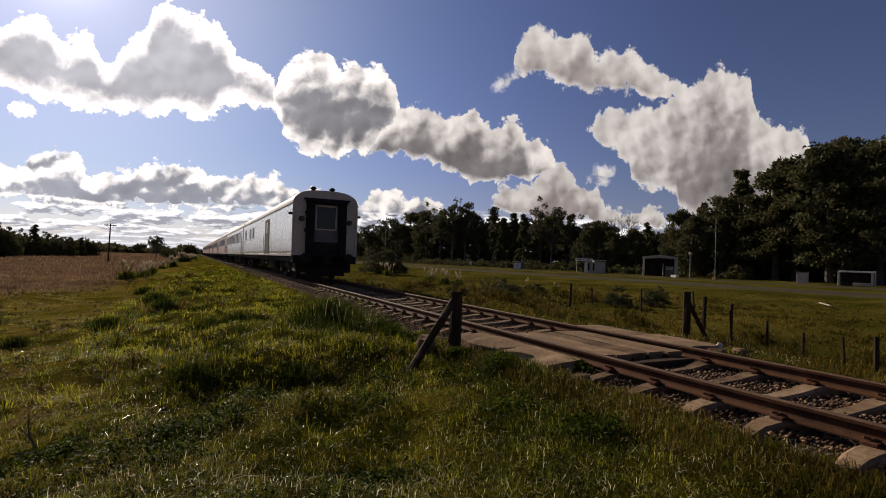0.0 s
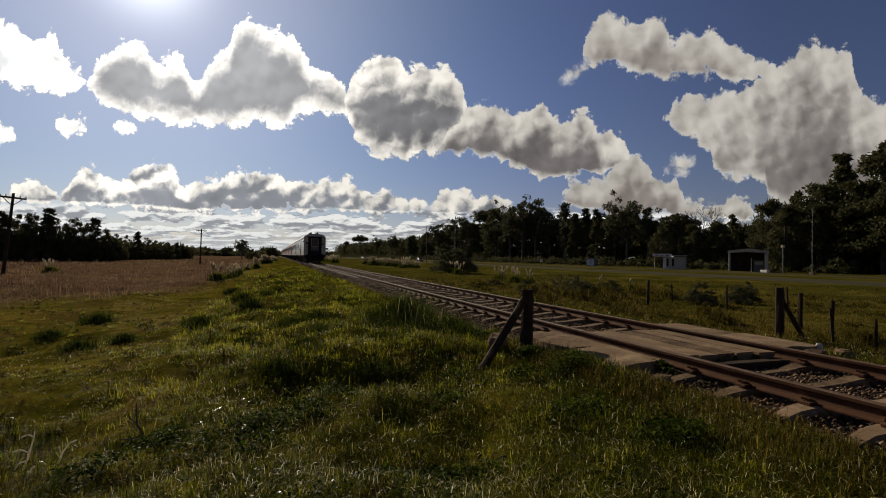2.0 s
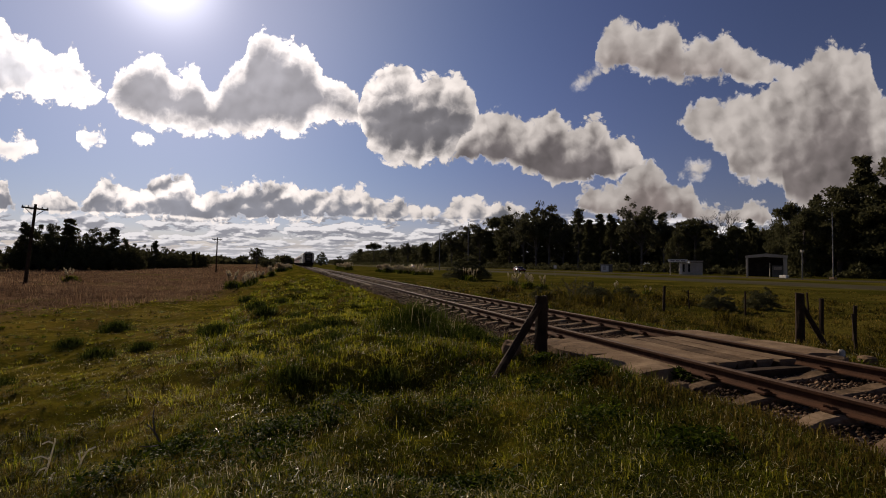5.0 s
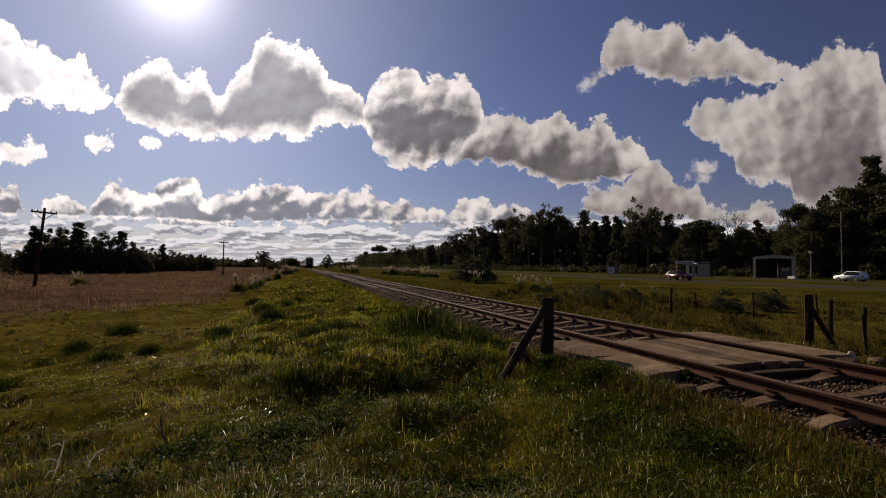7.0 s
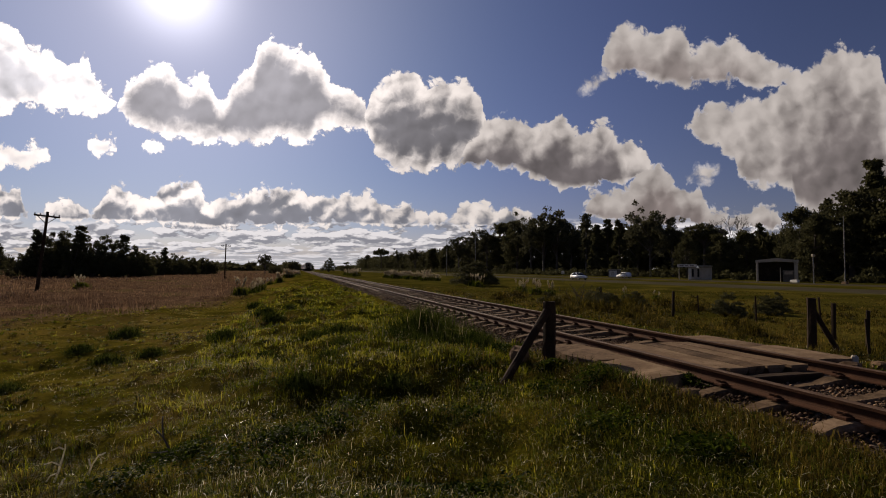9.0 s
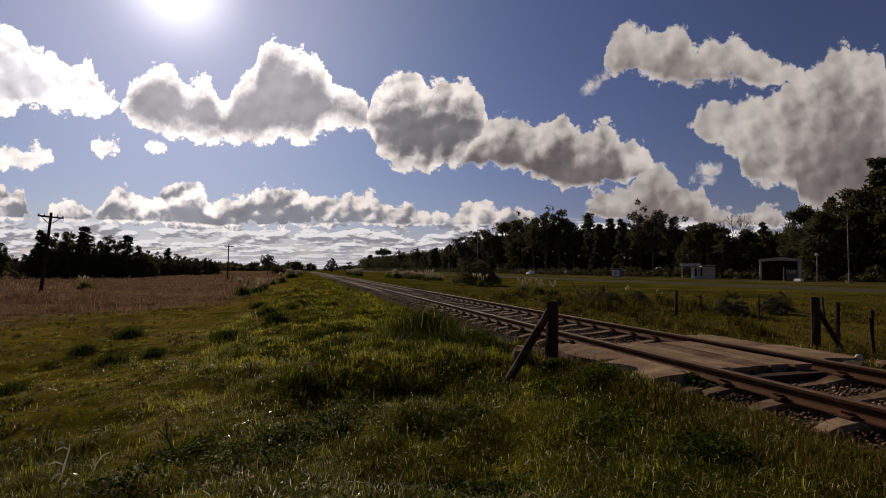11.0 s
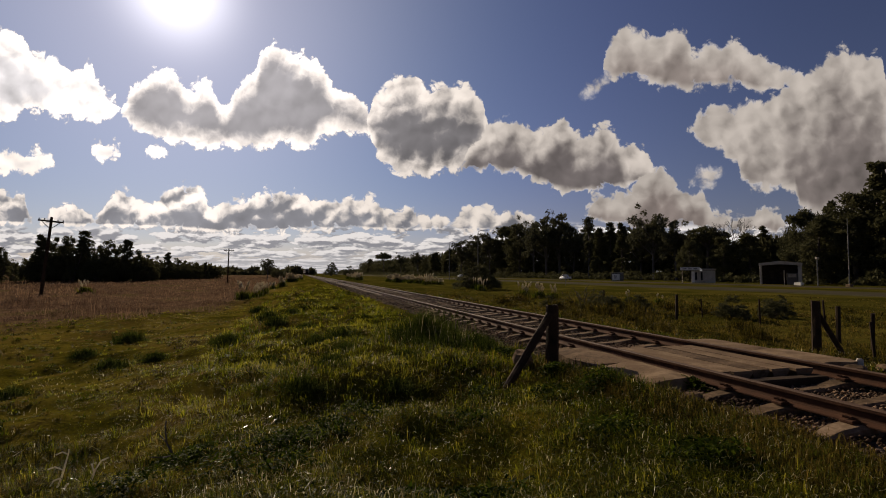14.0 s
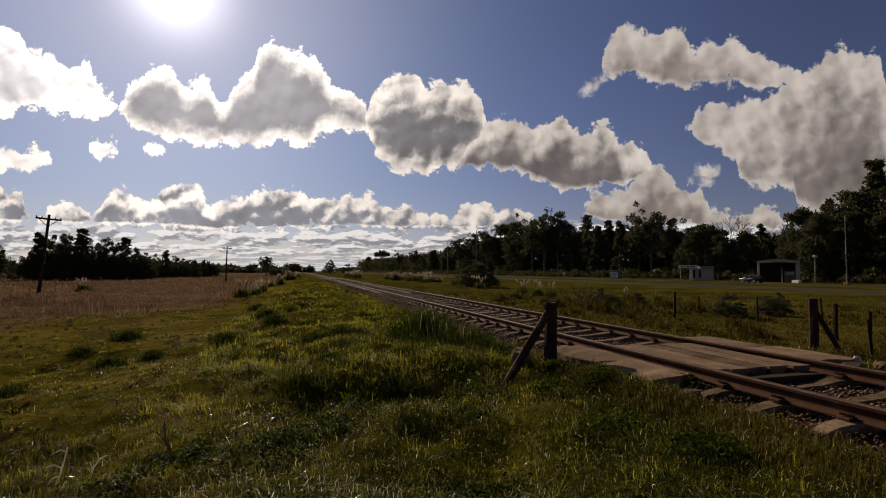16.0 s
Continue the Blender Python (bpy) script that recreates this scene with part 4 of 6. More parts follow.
        # lamps, brackets and hoses on the end wall
        for x, z, r in ((-1.08, 2.74, 0.13), (1.08, 2.66, 0.12), (-0.86, 2.24, 0.10), (0.86, 2.2, 0.1), (-0.86, 3.02, 0.08), (0.86, 3.0, 0.08)):
            bm = bmesh.new()
            rod(bm, (x, 0, z), (x, -0.14, z), r, r * 0.85, sides=12)
            lamp = part("tail_lamp", bm, BLACK, t)
            part("lens", rod(bmesh.new(), (x, -0.14, z), (x, -0.155, z), r * 0.7, sides=12), DARK_GLASS, lamp)
        for s in (-1, 1):
            bm = box(bmesh.new(), (0.16, 0.2, 0.1), (s * 1.54, 0.12, 2.96), 0.02)
            part("side_lamp", bm, BLACK, t)
            bm = bmesh.new()
            rod(bm, (s * 1.36, -0.06, 1.3), (s * 1.36, -0.06, 3.2), 0.018, sides=6)
            part("grab_rail", bm, COACH_END, t)
            bm = bmesh.new()
            rod(bm, (s * 0.95, 0.0, 1.0), (s * 0.95, -0.45, 1.0), 0.09, sides=10)
            rod(bm, (s * 0.95, -0.45, 1.0), (s * 0.95, -0.5, 1.0), 0.23, sides=18)
            part("buffer", bm, BLACK, t)
        bm = bmesh.new()
        box(bm, (2.84, 0.2, 0.34), (0, 0.05, 0.95), 0.02)
        box(bm, (0.36, 0.6, 0.34), (0, -0.3, 0.88), 0.05)
        # two added boxes that fill the black mass below the beam
        box(bm, (2.5, 0.9, 0.5), (0.0, 0.6, 0.62), 0.04)
        box(bm, (1.7, 0.5, 0.42), (0.1, 0.3, 0.42), 0.04)
        part("buffer_beam", bm, BLACK, t, "sooty black buffer beam and coupler, with boxes filling the dark underside")
        for x in (-0.5, 0.45):
            bm = bmesh.new()
            pts = [Vector((x, -0.1, 0.95)), Vector((x, -0.3, 0.72)), Vector((x + 0.04, -0.28, 0.42)), Vector((x + 0.12, -0.12, 0.36))]
            for p, q in zip(pts, pts[1:]):
                rod(bm, p, q, 0.03, sides=6)
            part("brake_hose", bm, RUBBER, t)
    return t


TAIL_Y, TRAIN_SPEED = 22.96, 24.84
VAN_WINDOWS = [(18.0, 0.7, 2.62, 0.7), (21.6, 0.7, 2.62, 0.7), (15.9, 0.5, 2.62, 0.7)]
SALOON = [(3.4 + i * 1.72, 1.15, 2.62, 0.85) for i in range(11)]
# BLACK door fill: the darkness of the open baggage doorway, as colour
TRAIN = [coach("baggage_van", "grey-white baggage van at the tail, aged paint and black gangway", COACH, VAN_WINDOWS, True, [8.3], FROSTED, BLACK, 2.0)]
TRAIN.append(coach("passenger_coach", "grey-white passenger coach with a row of windows", COACH, SALOON, False, [1.5, 22.2], FROSTED))
red = coach("passenger_coach", "faded red passenger coach with a row of windows", COACH_RED, SALOON, False, [1.5, 22.2])
TRAIN.append(red)
for i in range(6):
    TRAIN.append(copy_thing(red, Matrix.Identity(4)))


# ---- cars on the highway ----
def car(name, label, paint, kind, lights=False):
    """A car that faces +y, on wheels at z = 0."""
    t = thing(name, label, "car", group="cars on the highway")
    if kind == "pickup":
        side = [(-2.6, 0.42), (-2.62, 1.05), (-0.75, 1.08), (-0.72, 1.12), (-0.55, 1.72), (0.55, 1.74), (1.15, 1.16), (2.45, 1.02), (2.6, 0.8), (2.6, 0.42)]
        cabin = [(-0.62, 1.14), (-0.48, 1.66), (0.5, 1.68), (1.02, 1.16)]
        axles, r = (-1.6, 1.65), 0.38
    elif kind == "estate":
        side = [(-2.2, 0.36), (-2.24, 0.95), (-2.1, 1.1), (-1.85, 1.55), (-1.2, 1.64), (0.2, 1.62), (0.95, 1.06), (2.05, 0.88), (2.2, 0.66), (2.2, 0.34)]
        cabin = [(-1.9, 1.06), (-1.72, 1.5), (-1.2, 1.56), (0.14, 1.55), (0.8, 1.06)]
        axles, r = (-1.32, 1.34), 0.33
    else:
        side = [(-2.1, 0.36), (-2.15, 0.9), (-1.95, 1.0), (-1.35, 1.42), (-0.6, 1.5), (0.2, 1.46), (1.0, 0.98), (1.95, 0.84), (2.1, 0.62), (2.1, 0.34)]
        cabin = [(-1.6, 1.0), (-1.2, 1.36), (-0.6, 1.43), (0.16, 1.4), (0.84, 0.98)]
        axles, r = (-1.3, 1.32), 0.32
    half = 0.88

    def hull(pts, w, mat, nm, parent, taper):
        bm = bmesh.new()
        a, b = [], []
        for y, z in pts:
            inset = taper * max(0.0, z - 0.95)
            a.append(bm.verts.new((-w + inset, y, z))), b.append(bm.verts.new((w - inset, y, z)))
        k = len(pts)
        for i in range(k):
            bm.faces.new((a[i], a[(i + 1) % k], b[(i + 1) % k], b[i]))
        bm.faces.new(a), bm.faces.new(list(reversed(b)))
        bmesh.ops.recalc_face_normals(bm, faces=bm.faces[:])
        bmesh.ops.bevel(bm, geom=bm.edges[:], offset=0.035, segments=2, affect="EDGES")
        return part(nm, bm, mat, parent, smooth=True)

    hull(side, half, paint, "body", t, 0.22)
    for s in (-1, 1):
        bm = bmesh.new()
        f = [bm.verts.new((s * (half - 0.22 * max(0.0, z - 0.95) + 0.012), y, z)) for y, z in cabin]
        bm.faces.new(f)
        ext = bmesh.ops.extrude_face_region(bm, geom=bm.faces[:])
        for g in ext["geom"]:
            if isinstance(g, bmesh.types.BMVert):
                g.co.x -= s * 0.03
        bmesh.ops.recalc_face_normals(bm, faces=bm.faces[:])
        part("side_window", bm, DARK_GLASS, t)
        part("head_lamp", box(bmesh.new(), (0.34, 0.1, 0.16), (s * 0.62, side[-2][0] - 0.03, 0.74), 0.03), HEADLIGHT if lights else WHITE, t)
        part("tail_lamp", box(bmesh.new(), (0.16, 0.1, 0.26), (s * 0.74, side[1][0] + 0.0, 0.86), 0.03), RED_CAR, t)
    (y0, z0), (y1, z1) = cabin[-2], cabin[-1]
    bm = bmesh.new()
    vs = [bm.verts.new(p) for p in ((-0.68, y0 + 0.09, z0 + 0.03), (0.68, y0 + 0.09, z0 + 0.03), (0.8, y1 + 0.11, z1 + 0.04), (-0.8, y1 + 0.11, z1 + 0.04))]
    bm.faces.new(vs)
    ext = bmesh.ops.extrude_face_region(bm, geom=bm.faces[:])
    for g in ext["geom"]:
        if isinstance(g, bmesh.types.BMVert):
            g.co.z -= 0.05
    bmesh.ops.recalc_face_normals(bm, faces=bm.faces[:])
    part("windscreen", bm, DARK_GLASS, t)
    for y in axles:
        for s in (-1, 1):
            wheel = part("wheel", rod(bmesh.new(), (s * 0.66, y, r), (s * 0.89, y, r), r, sides=20), TYRE, t)
            part("rim", rod(bmesh.new(), (s * 0.86, y, r), (s * 0.897, y, r), r * 0.6, sides=14), GREYMETAL, wheel)
    return t


RED_HATCH = car("hatchback", "dark red hatchback driving on the highway", RED_CAR, "hatch")
WHITE_ESTATE = car("estate_car", "white estate car driving on the highway", WHITE_CAR, "estate")
WHITE_HATCH = car("hatchback", "white hatchback driving on the highway", WHITE_CAR, "hatch")
PICKUP = car("pickup_truck", "white double-cab pickup driving on the highway", WHITE_CAR, "pickup")
DARK_HATCH = car("hatchback", "dark grey hatchback with lit headlights", DARK_CAR, "hatch", True)


# ---- trees ----
def leaf_cloud(rng, centres, radii, per, size, flat=0.7):
    """Leaf tufts round the given centres: bent triangles pointing outwards, as arrays."""
    c = np.repeat(centres, per, axis=0)
    r = np.repeat(radii, per)
    n = len(c)
    d = rng.normal(size=(n, 3))
    d /= np.linalg.norm(d, axis=1)[:, None]
    p = c + d * (r * rng.rand(n) ** 0.4)[:, None] * np.array([1, 1, flat])
    out = d + rng.normal(size=(n, 3)) * 0.7
    out /= np.linalg.norm(out, axis=1)[:, None]
    side = np.cross(out, rng.normal(size=(n, 3)))
    side /= np.linalg.norm(side, axis=1)[:, None] + 1e-6
    s = size * rng.uniform(0.6, 1.4, n)[:, None]
    verts = np.stack([p - side * s * 0.45, p + side * s * 0.45, p + out * s * 1.1 + side * s * 0.1, p - out * s * 0.5], 1).reshape(-1, 3)
    i = np.arange(n)[:, None] * 4
    faces = np.concatenate([i + np.array([0, 3, 1]), i + np.array([0, 1, 2])], 0)
    return verts, faces


def limb(bm, p, q, r, r2, rng, bend=0.12):
    p, q = Vector(p), Vector(q)
    mid = p.lerp(q, 0.5) + Vector((rng.uniform(-1, 1), rng.uniform(-1, 1), rng.uniform(-0.3, 0.6))) * (q - p).length * bend
    rod(bm, p, mid, r, (r + r2) / 2, 7, False)
    rod(bm, mid, q, (r + r2) / 2, r2, 7, False)


def tree_shape(kind, seed):
    """Trunk with limbs, and crown, of a tree ten metres high."""
    rng, nr = random.Random(seed), np.random.RandomState(seed)
    bm = bmesh.new()
    H = 10.0
    centres, radii = [], []
    per, leaf, flat = 46, 0.30, 0.75
    if kind == "euc":
        top = H * 0.62
        rod(bm, (0, 0, -0.4), (0.15, 0, top), 0.26, 0.13, 9)
        for k in range(13):
            z0 = H * rng.uniform(0.22, 0.62)
            a, reach = rng.uniform(0, 6.28), rng.uniform(1.0, 3.0)
            tip = Vector((math.cos(a) * reach, math.sin(a) * reach, min(9.5, z0 + rng.uniform(1.0, 3.8))))
            limb(bm, (0, 0, z0), tip, 0.11, 0.04, rng)
            for j in range(rng.randint(5, 8)):
                centres.append(tip + Vector((rng.gauss(0, 0.75), rng.gauss(0, 0.75), rng.gauss(-0.1, 0.75))))
                radii.append(rng.uniform(0.4, 0.85))
        for j in range(16):
            centres.append(Vector((rng.gauss(0, 0.7), rng.gauss(0, 0.7), rng.uniform(6.8, 9.5))))
            radii.append(rng.uniform(0.4, 0.8))
    elif kind == "slim":
        rod(bm, (0, 0, -0.4), (0.1, 0, 8.6), 0.2, 0.05, 9)
        for k in range(40):
            z = rng.uniform(2.2, 9.6)
            w = 1.25 * (1 - abs(z - 6.6) / 6.0)
            a = rng.uniform(0, 6.28)
            tip = Vector((math.cos(a) * w * rng.uniform(0.3, 1), math.sin(a) * w * rng.uniform(0.3, 1), z))
            limb(bm, (0, 0, z - 0.8), tip, 0.05, 0.02, rng)
            centres.append(tip), radii.append(rng.uniform(0.3, 0.6))
        per, leaf = 30, 0.34
    elif kind == "pine":
        rod(bm, (0, 0, -0.4), (0.1, 0.1, 9.0), 0.3, 0.08, 9)
        for k in range(64):
            z = 1.2 + 8.4 * rng.random() ** 0.8
            w = 3.1 * (1 - ((z - 4.2) / 6.4) ** 2) * rng.uniform(0.5, 1.0)
            a = rng.uniform(0, 6.28)
            tip = Vector((math.cos(a) * w, math.sin(a) * w, z))
            if k % 3 == 0:
                limb(bm, (0, 0, z - 0.5), tip, 0.08, 0.03, rng)
            for j in range(3):
                centres.append(tip * (1 - 0.16 * j) + Vector((rng.gauss(0, 0.3), rng.gauss(0, 0.3), z * 0.16 * j + rng.gauss(0, 0.25))))
                radii.append(rng.uniform(0.5, 1.0))
        per, leaf, flat = 44, 0.30, 0.5
    elif kind == "con":
        rod(bm, (0, 0, -0.4), (0, 0, 9.6), 0.22, 0.03, 9)
        for k in range(110):
            z = 0.9 + 8.9 * rng.random()
            w = 1.75 * (1 - z / 10.4) ** 0.8 + 0.1
            a = rng.uniform(0, 6.28)
            f = rng.uniform(0.3, 1.15)
            centres.append(Vector((math.cos(a) * w * f, math.sin(a) * w * f, z)))
            radii.append(rng.uniform(0.25, 0.55))
        for k in range(20):
            z = 1 + k * 0.42
            a = k * 2.4
            w = 1.7 * (1 - z / 10.4)
            rod(bm, (0, 0, z), (math.cos(a) * w, math.sin(a) * w, z - 0.1), 0.035, 0.012, 5, False)
        per, leaf, flat = 30, 0.32, 0.6
    elif kind == "stone":
        rod(bm, (0, 0, -0.4), (0.2, 0, 6.4), 0.26, 0.18, 9)
        for k in range(11):
            a, w = k * 0.57 * 2, rng.uniform(1.2, 3.2)
            tip = Vector((math.cos(a) * w, math.sin(a) * w, 7.6 + 0.8 * (1 - w / 3.4)))
            limb(bm, (0.2, 0, rng.uniform(5.2, 6.4)), tip, 0.1, 0.04, rng)
        for k in range(85):
            a, w = rng.uniform(0, 6.28), 3.3 * math.sqrt(rng.random())
            z = 7.2 + (1.0 + 1.5 * (1 - (w / 3.4) ** 2)) * rng.uniform(0.05, 1)
            centres.append(Vector((math.cos(a) * w, math.sin(a) * w, z)))
            radii.append(rng.uniform(0.4, 0.8))
        per, leaf, flat = 36, 0.36, 0.6
    elif kind == "dome":
        rod(bm, (0, 0, -0.4), (0, 0, 5.0), 0.3, 0.12, 9)
        for k in range(130):
            a, b = rng.uniform(0, 6.28), rng.uniform(-0.35, 1.57)
            f = rng.uniform(0.72, 1.0)
            p = Vector((math.cos(a) * math.cos(b) * 4.6, math.sin(a) * math.cos(b) * 4.6, 4.6 + math.sin(b) * 5.0)) * 1.0
            p = Vector((p.x * f, p.y * f, 3.6 + (p.z - 3.6) * f))
            centres.append(p), radii.append(rng.uniform(0.6, 1.1))
            if k % 8 == 0:
                limb(bm, (0, 0, 3.0), p, 0.09, 0.03, rng)
        per, leaf, flat = 52, 0.32, 0.7
    elif kind == "bush":
        for k in range(9):
            a = k * 0.7
            limb(bm, (0, 0, 0), (math.cos(a) * rng.uniform(1, 3.2), math.sin(a) * rng.uniform(1, 3.2), rng.uniform(3, 7)), 0.16, 0.05, rng)
        for k in range(95):
            a, w, z = rng.uniform(0, 6.28), 4.4 * math.sqrt(rng.random()), 0.0
            z = 0.5 + 8.9 * (1 - (w / 4.9) ** 2) * rng.uniform(0.1, 1.0)
            centres.append(Vector((math.cos(a) * w, math.sin(a) * w, z)))
            radii.append(rng.uniform(0.5, 1.1))
        per, leaf, flat = 70, 0.33, 0.75
    else:  # bare
        rod(bm, (0, 0, -0.4), (0, 0, 4.2), 0.2, 0.14, 8)

        def fork(p, d, length, r, depth):
            q = p + d * length
            rod(bm, p, q, r, r * 0.7, 5, False)
            if depth:
                for j in range(3):
                    e = (d + Vector((rng.gauss(0, 0.42), rng.gauss(0, 0.42), rng.gauss(0.12, 0.25)))).normalized()
                    fork(q, e, length * rng.uniform(0.62, 0.85), r * 0.62, depth - 1)
        for j in range(4):
            fork(Vector((0, 0, rng.uniform(2.6, 4.2))), Vector((rng.gauss(0, 0.5), rng.gauss(0, 0.5), 1)).normalized(), 1.9, 0.1, 4)
    trunk = finish(bm, "trunk", PALE_BARK if kind in ("euc", "slim", "bare") else BARK)
    if not centres:
        return trunk, None
    fine = kind in ("pine", "bush", "dome")
    v, f = leaf_cloud(nr, np.array([tuple(c) for c in centres]), np.array(radii), int(per * (1.45 if fine else 1.2)), leaf * (0.64 if fine else 0.74), flat)
    return trunk, solid("crown", v, f, EUC_LEAF if kind in ("euc", "slim") else LEAF)


KINDS = {
    "euc": ("eucalyptus_tree", "tall dark eucalyptus with open ragged crown", "tree"),
    "slim": ("poplar_tree", "slender tall tree with thin feathery crown", "tree"),
    "pine": ("pine_tree", "large dense dark green pine", "tree"),
    "con": ("cypress_tree", "dark pointed conifer with layered branches", "tree"),
    "stone": ("stone_pine", "umbrella-shaped dark pine on a bare trunk", "tree"),
    "dome": ("holm_oak", "round dark dense broad-leaved tree", "tree"),
    "bush": ("shrub", "dark rounded shrub in the grass", "shrub"),
    "bare": ("bare_tree", "leafless grey tree among the pines", "tree"),
}
SHAPES = {}


def tree(kind, x, y, height, seed, width=1.0, group="trees beyond the highway", label=""):
    key = (kind, seed % 3)
    if key not in SHAPES:
        SHAPES[key] = tree_shape(kind, 100 + 17 * (seed % 3) + len(kind))
    trunk, crown = SHAPES[key]
    name, text, category = KINDS[kind]
    s = height / 9.8
    t = thing(name, label or text, category, group=group)
    t.matrix_basis = pose(x, y, one_z(x, y), 0, 0, (seed * 77) % 360)
    grow = Matrix.Diagonal((s * width, s * width, s, 1))
    part("trunk", trunk, None, t, at=grow)
    if crown:
        part("crown", crown, None, t, at=grow)
    return t


RIGHT_TREES = [
    ("pine", 78, 33.6, 18.5), ("pine", 82, 38.9, 19.7), ("pine", 76, 38.3, 17.6), ("pine", 80, 44.8, 18.0), ("pine", 77, 45.9, 16.4),
    ("con", 82, 54.6, 17.8), ("pine", 77, 54.4, 13.2), ("con", 80, 60.2, 12.6), ("pine", 74, 57.6, 9.5), ("dome", 78.8, 63.6, 12.0),
    ("con", 84, 75.8, 10.2), ("pine", 78, 73.3, 8.4), ("pine", 76, 77.1, 8.3), ("bare", 84, 82.3, 12.5), ("stone", 82, 87.6, 11.6)]
RIGHT_TREES += [
    ("dome", 74, 83.4, 8.1), ("euc", 82, 96.7, 13.6), ("euc", 80, 101.9, 15.1), ("euc", 84, 111.8, 15.1), ("con", 78, 111.1, 13.9),
    ("con", 82, 121.9, 15.3), ("con", 80, 124.3, 13.9), ("slim", 80, 129.5, 17.9), ("euc", 82, 141.5, 12.7), ("euc", 82, 150.4, 21.2),
    ("euc", 78, 151.8, 20.1), ("euc", 80, 165.2, 18.8), ("pine", 80, 177.3, 19.9), ("pine", 84, 200.6, 20.9), ("euc", 80, 208.9, 18.7)]
RIGHT_TREES += [
    ("euc", 84, 238.0, 20.4), ("euc", 80, 249.4, 18.2), ("pine", 84, 285.5, 15.1), ("pine", 80, 302.7, 14.4), ("euc", 78, 340.5, 15.8),
    ("euc", 82, 421.4, 16.2), ("stone", 80, 498.2, 21.9), ("pine", 84, 632.0, 18.7)]
BEYOND = 1.5  # how much further off than first planned all beyond the highway stands
for i, (kind, x, y, h) in enumerate(RIGHT_TREES):
    tree(kind, x * BEYOND, y * BEYOND, h * BEYOND, i, {"euc": 0.85, "dome": 0.62}.get(kind, 1.0))


def make_thicket():
    """Undergrowth and crowns behind the front row of trees, as far as they run."""
    rng = np.random.RandomState(41)
    n = 1900
    y = 20 + 720 * rng.rand(n) ** 1.6
    x = 83 + 14 * rng.rand(n)
    h = np.interp(y, [20, 45, 60, 80, 110, 150, 220, 300, 740], [15, 14, 9.5, 7.5, 10.5, 14, 15, 12, 13]) * rng.uniform(0.1, 1.0, n) ** 0.6
    centres = np.stack([x, y, h - 0.6], -1)
    v, f = leaf_cloud(rng, centres * BEYOND - (0, 0, 0.8), (1.3 + y / 160) * BEYOND, 42, 1.3, 0.9)
    tagged(new("thicket", solid("thicket", v, f, LEAF)), "dark tangled undergrowth behind the roadside trees", "thicket", kind="stuff")
    n = 420
    y = 48 + 700 * rng.rand(n) ** 1.5
    centres = np.stack([71 + 6 * rng.rand(n), y, rng.uniform(-0.4, 1.3, n)], -1)
    v, f = leaf_cloud(rng, centres * BEYOND - (0, 0, 0.8), (0.7 + y / 300) * BEYOND, 60, 0.5, 0.7)
    tagged(new("hedge", solid("hedge", v, f, LEAF)), "low dark bushes at the foot of the trees", "hedge", kind="stuff")


    n = 1300
    y = 15 + 1200 * rng.rand(n) ** 1.6
    centres = np.stack([88 + 10 * rng.rand(n), y, rng.uniform(-0.5, 4.0, n)], -1)
    v, f = leaf_cloud(rng, centres * BEYOND - (0, 0, 0.8), (1.1 + y / 220) * BEYOND, 26, 1.9, 0.9)
    tagged(new("undergrowth", solid("undergrowth", v, f, LEAF)), "dark undergrowth closing the gaps between the trunks", "undergrowth", kind="stuff")


make_thicket()


def bearing(turn, distance):
    return distance * math.sin(radians(turn)), distance * math.cos(radians(turn))


def make_far_woods():
    rng = np.random.RandomState(43)
    n = 700
    turn = np.radians(rng.uniform(-34, 1.5, n))
    d = rng.uniform(520, 760, n)
    h = np.clip(4.5 + 3.5 * waves(np.degrees(turn) * 3, d * 0.0, 44, 2.0), 1.5, 9) * rng.rand(n)
    v, f = leaf_cloud(rng, np.stack([d * np.sin(turn), d * np.cos(turn), h - 0.8], -1), np.full(n, 4.0), 22, 3.0, 0.5)
    tagged(new("far_woods", solid("far_woods", v, f, LEAF)), "dark line of woods on the horizon", "woods", kind="stuff")
    n = 420
    turn = np.radians(np.concatenate([rng.uniform(-23.2, -8, 330), rng.uniform(-30, -25.2, 90)]))
    d = np.interp(np.degrees(turn), [-30, -25, -23, -14.4, -13.8, -8], [124, 126, 139, 144, 172, 206]) + rng.uniform(2, 8, n)
    v, f = leaf_cloud(rng, np.stack([d * np.sin(turn), d * np.cos(turn), rng.uniform(-0.8, 3.4, n)], -1), 1.0 + d / 160, 40, 0.6, 0.8)
    tagged(new("hedgerow", solid("hedgerow", v, f, LEAF)), "dark hedge growing between the field trees", "hedge", kind="stuff")


make_far_woods()
LEFT_TREES = [(-23.2, 141, 6.6), (-22.5, 140, 9.0), (-21.6, 141, 10.4), (-20.9, 142, 11.2), (-20.2, 139, 10.4), (-19.4, 142, 10.3), (-18.5, 141, 10.0),
              (-17.6, 143, 10.2), (-16.8, 142, 9.4), (-16.0, 144, 9.0), (-15.2, 143, 8.0), (-14.4, 146, 7.0), (-13.5, 172, 7.8), (-12.6, 176, 7.4), (-11.8, 180, 7.2),
              (-11.0, 184, 6.4), (-10.1, 188, 5.8), (-9.2, 196, 5.2), (-8.4, 204, 4.6), (-25.3, 128, 7.4), (-26.6, 126, 8.4)]
for i, (a, d, h) in enumerate(LEFT_TREES):
    tree("con" if i % 4 == 1 else "bush", *bearing(a, d), h * (1.1 if i % 4 == 1 else 1.0), i, 1.3 if i % 4 == 1 else 0.85, "trees at the dry field", "dark bushy tree at the edge of the dry field")
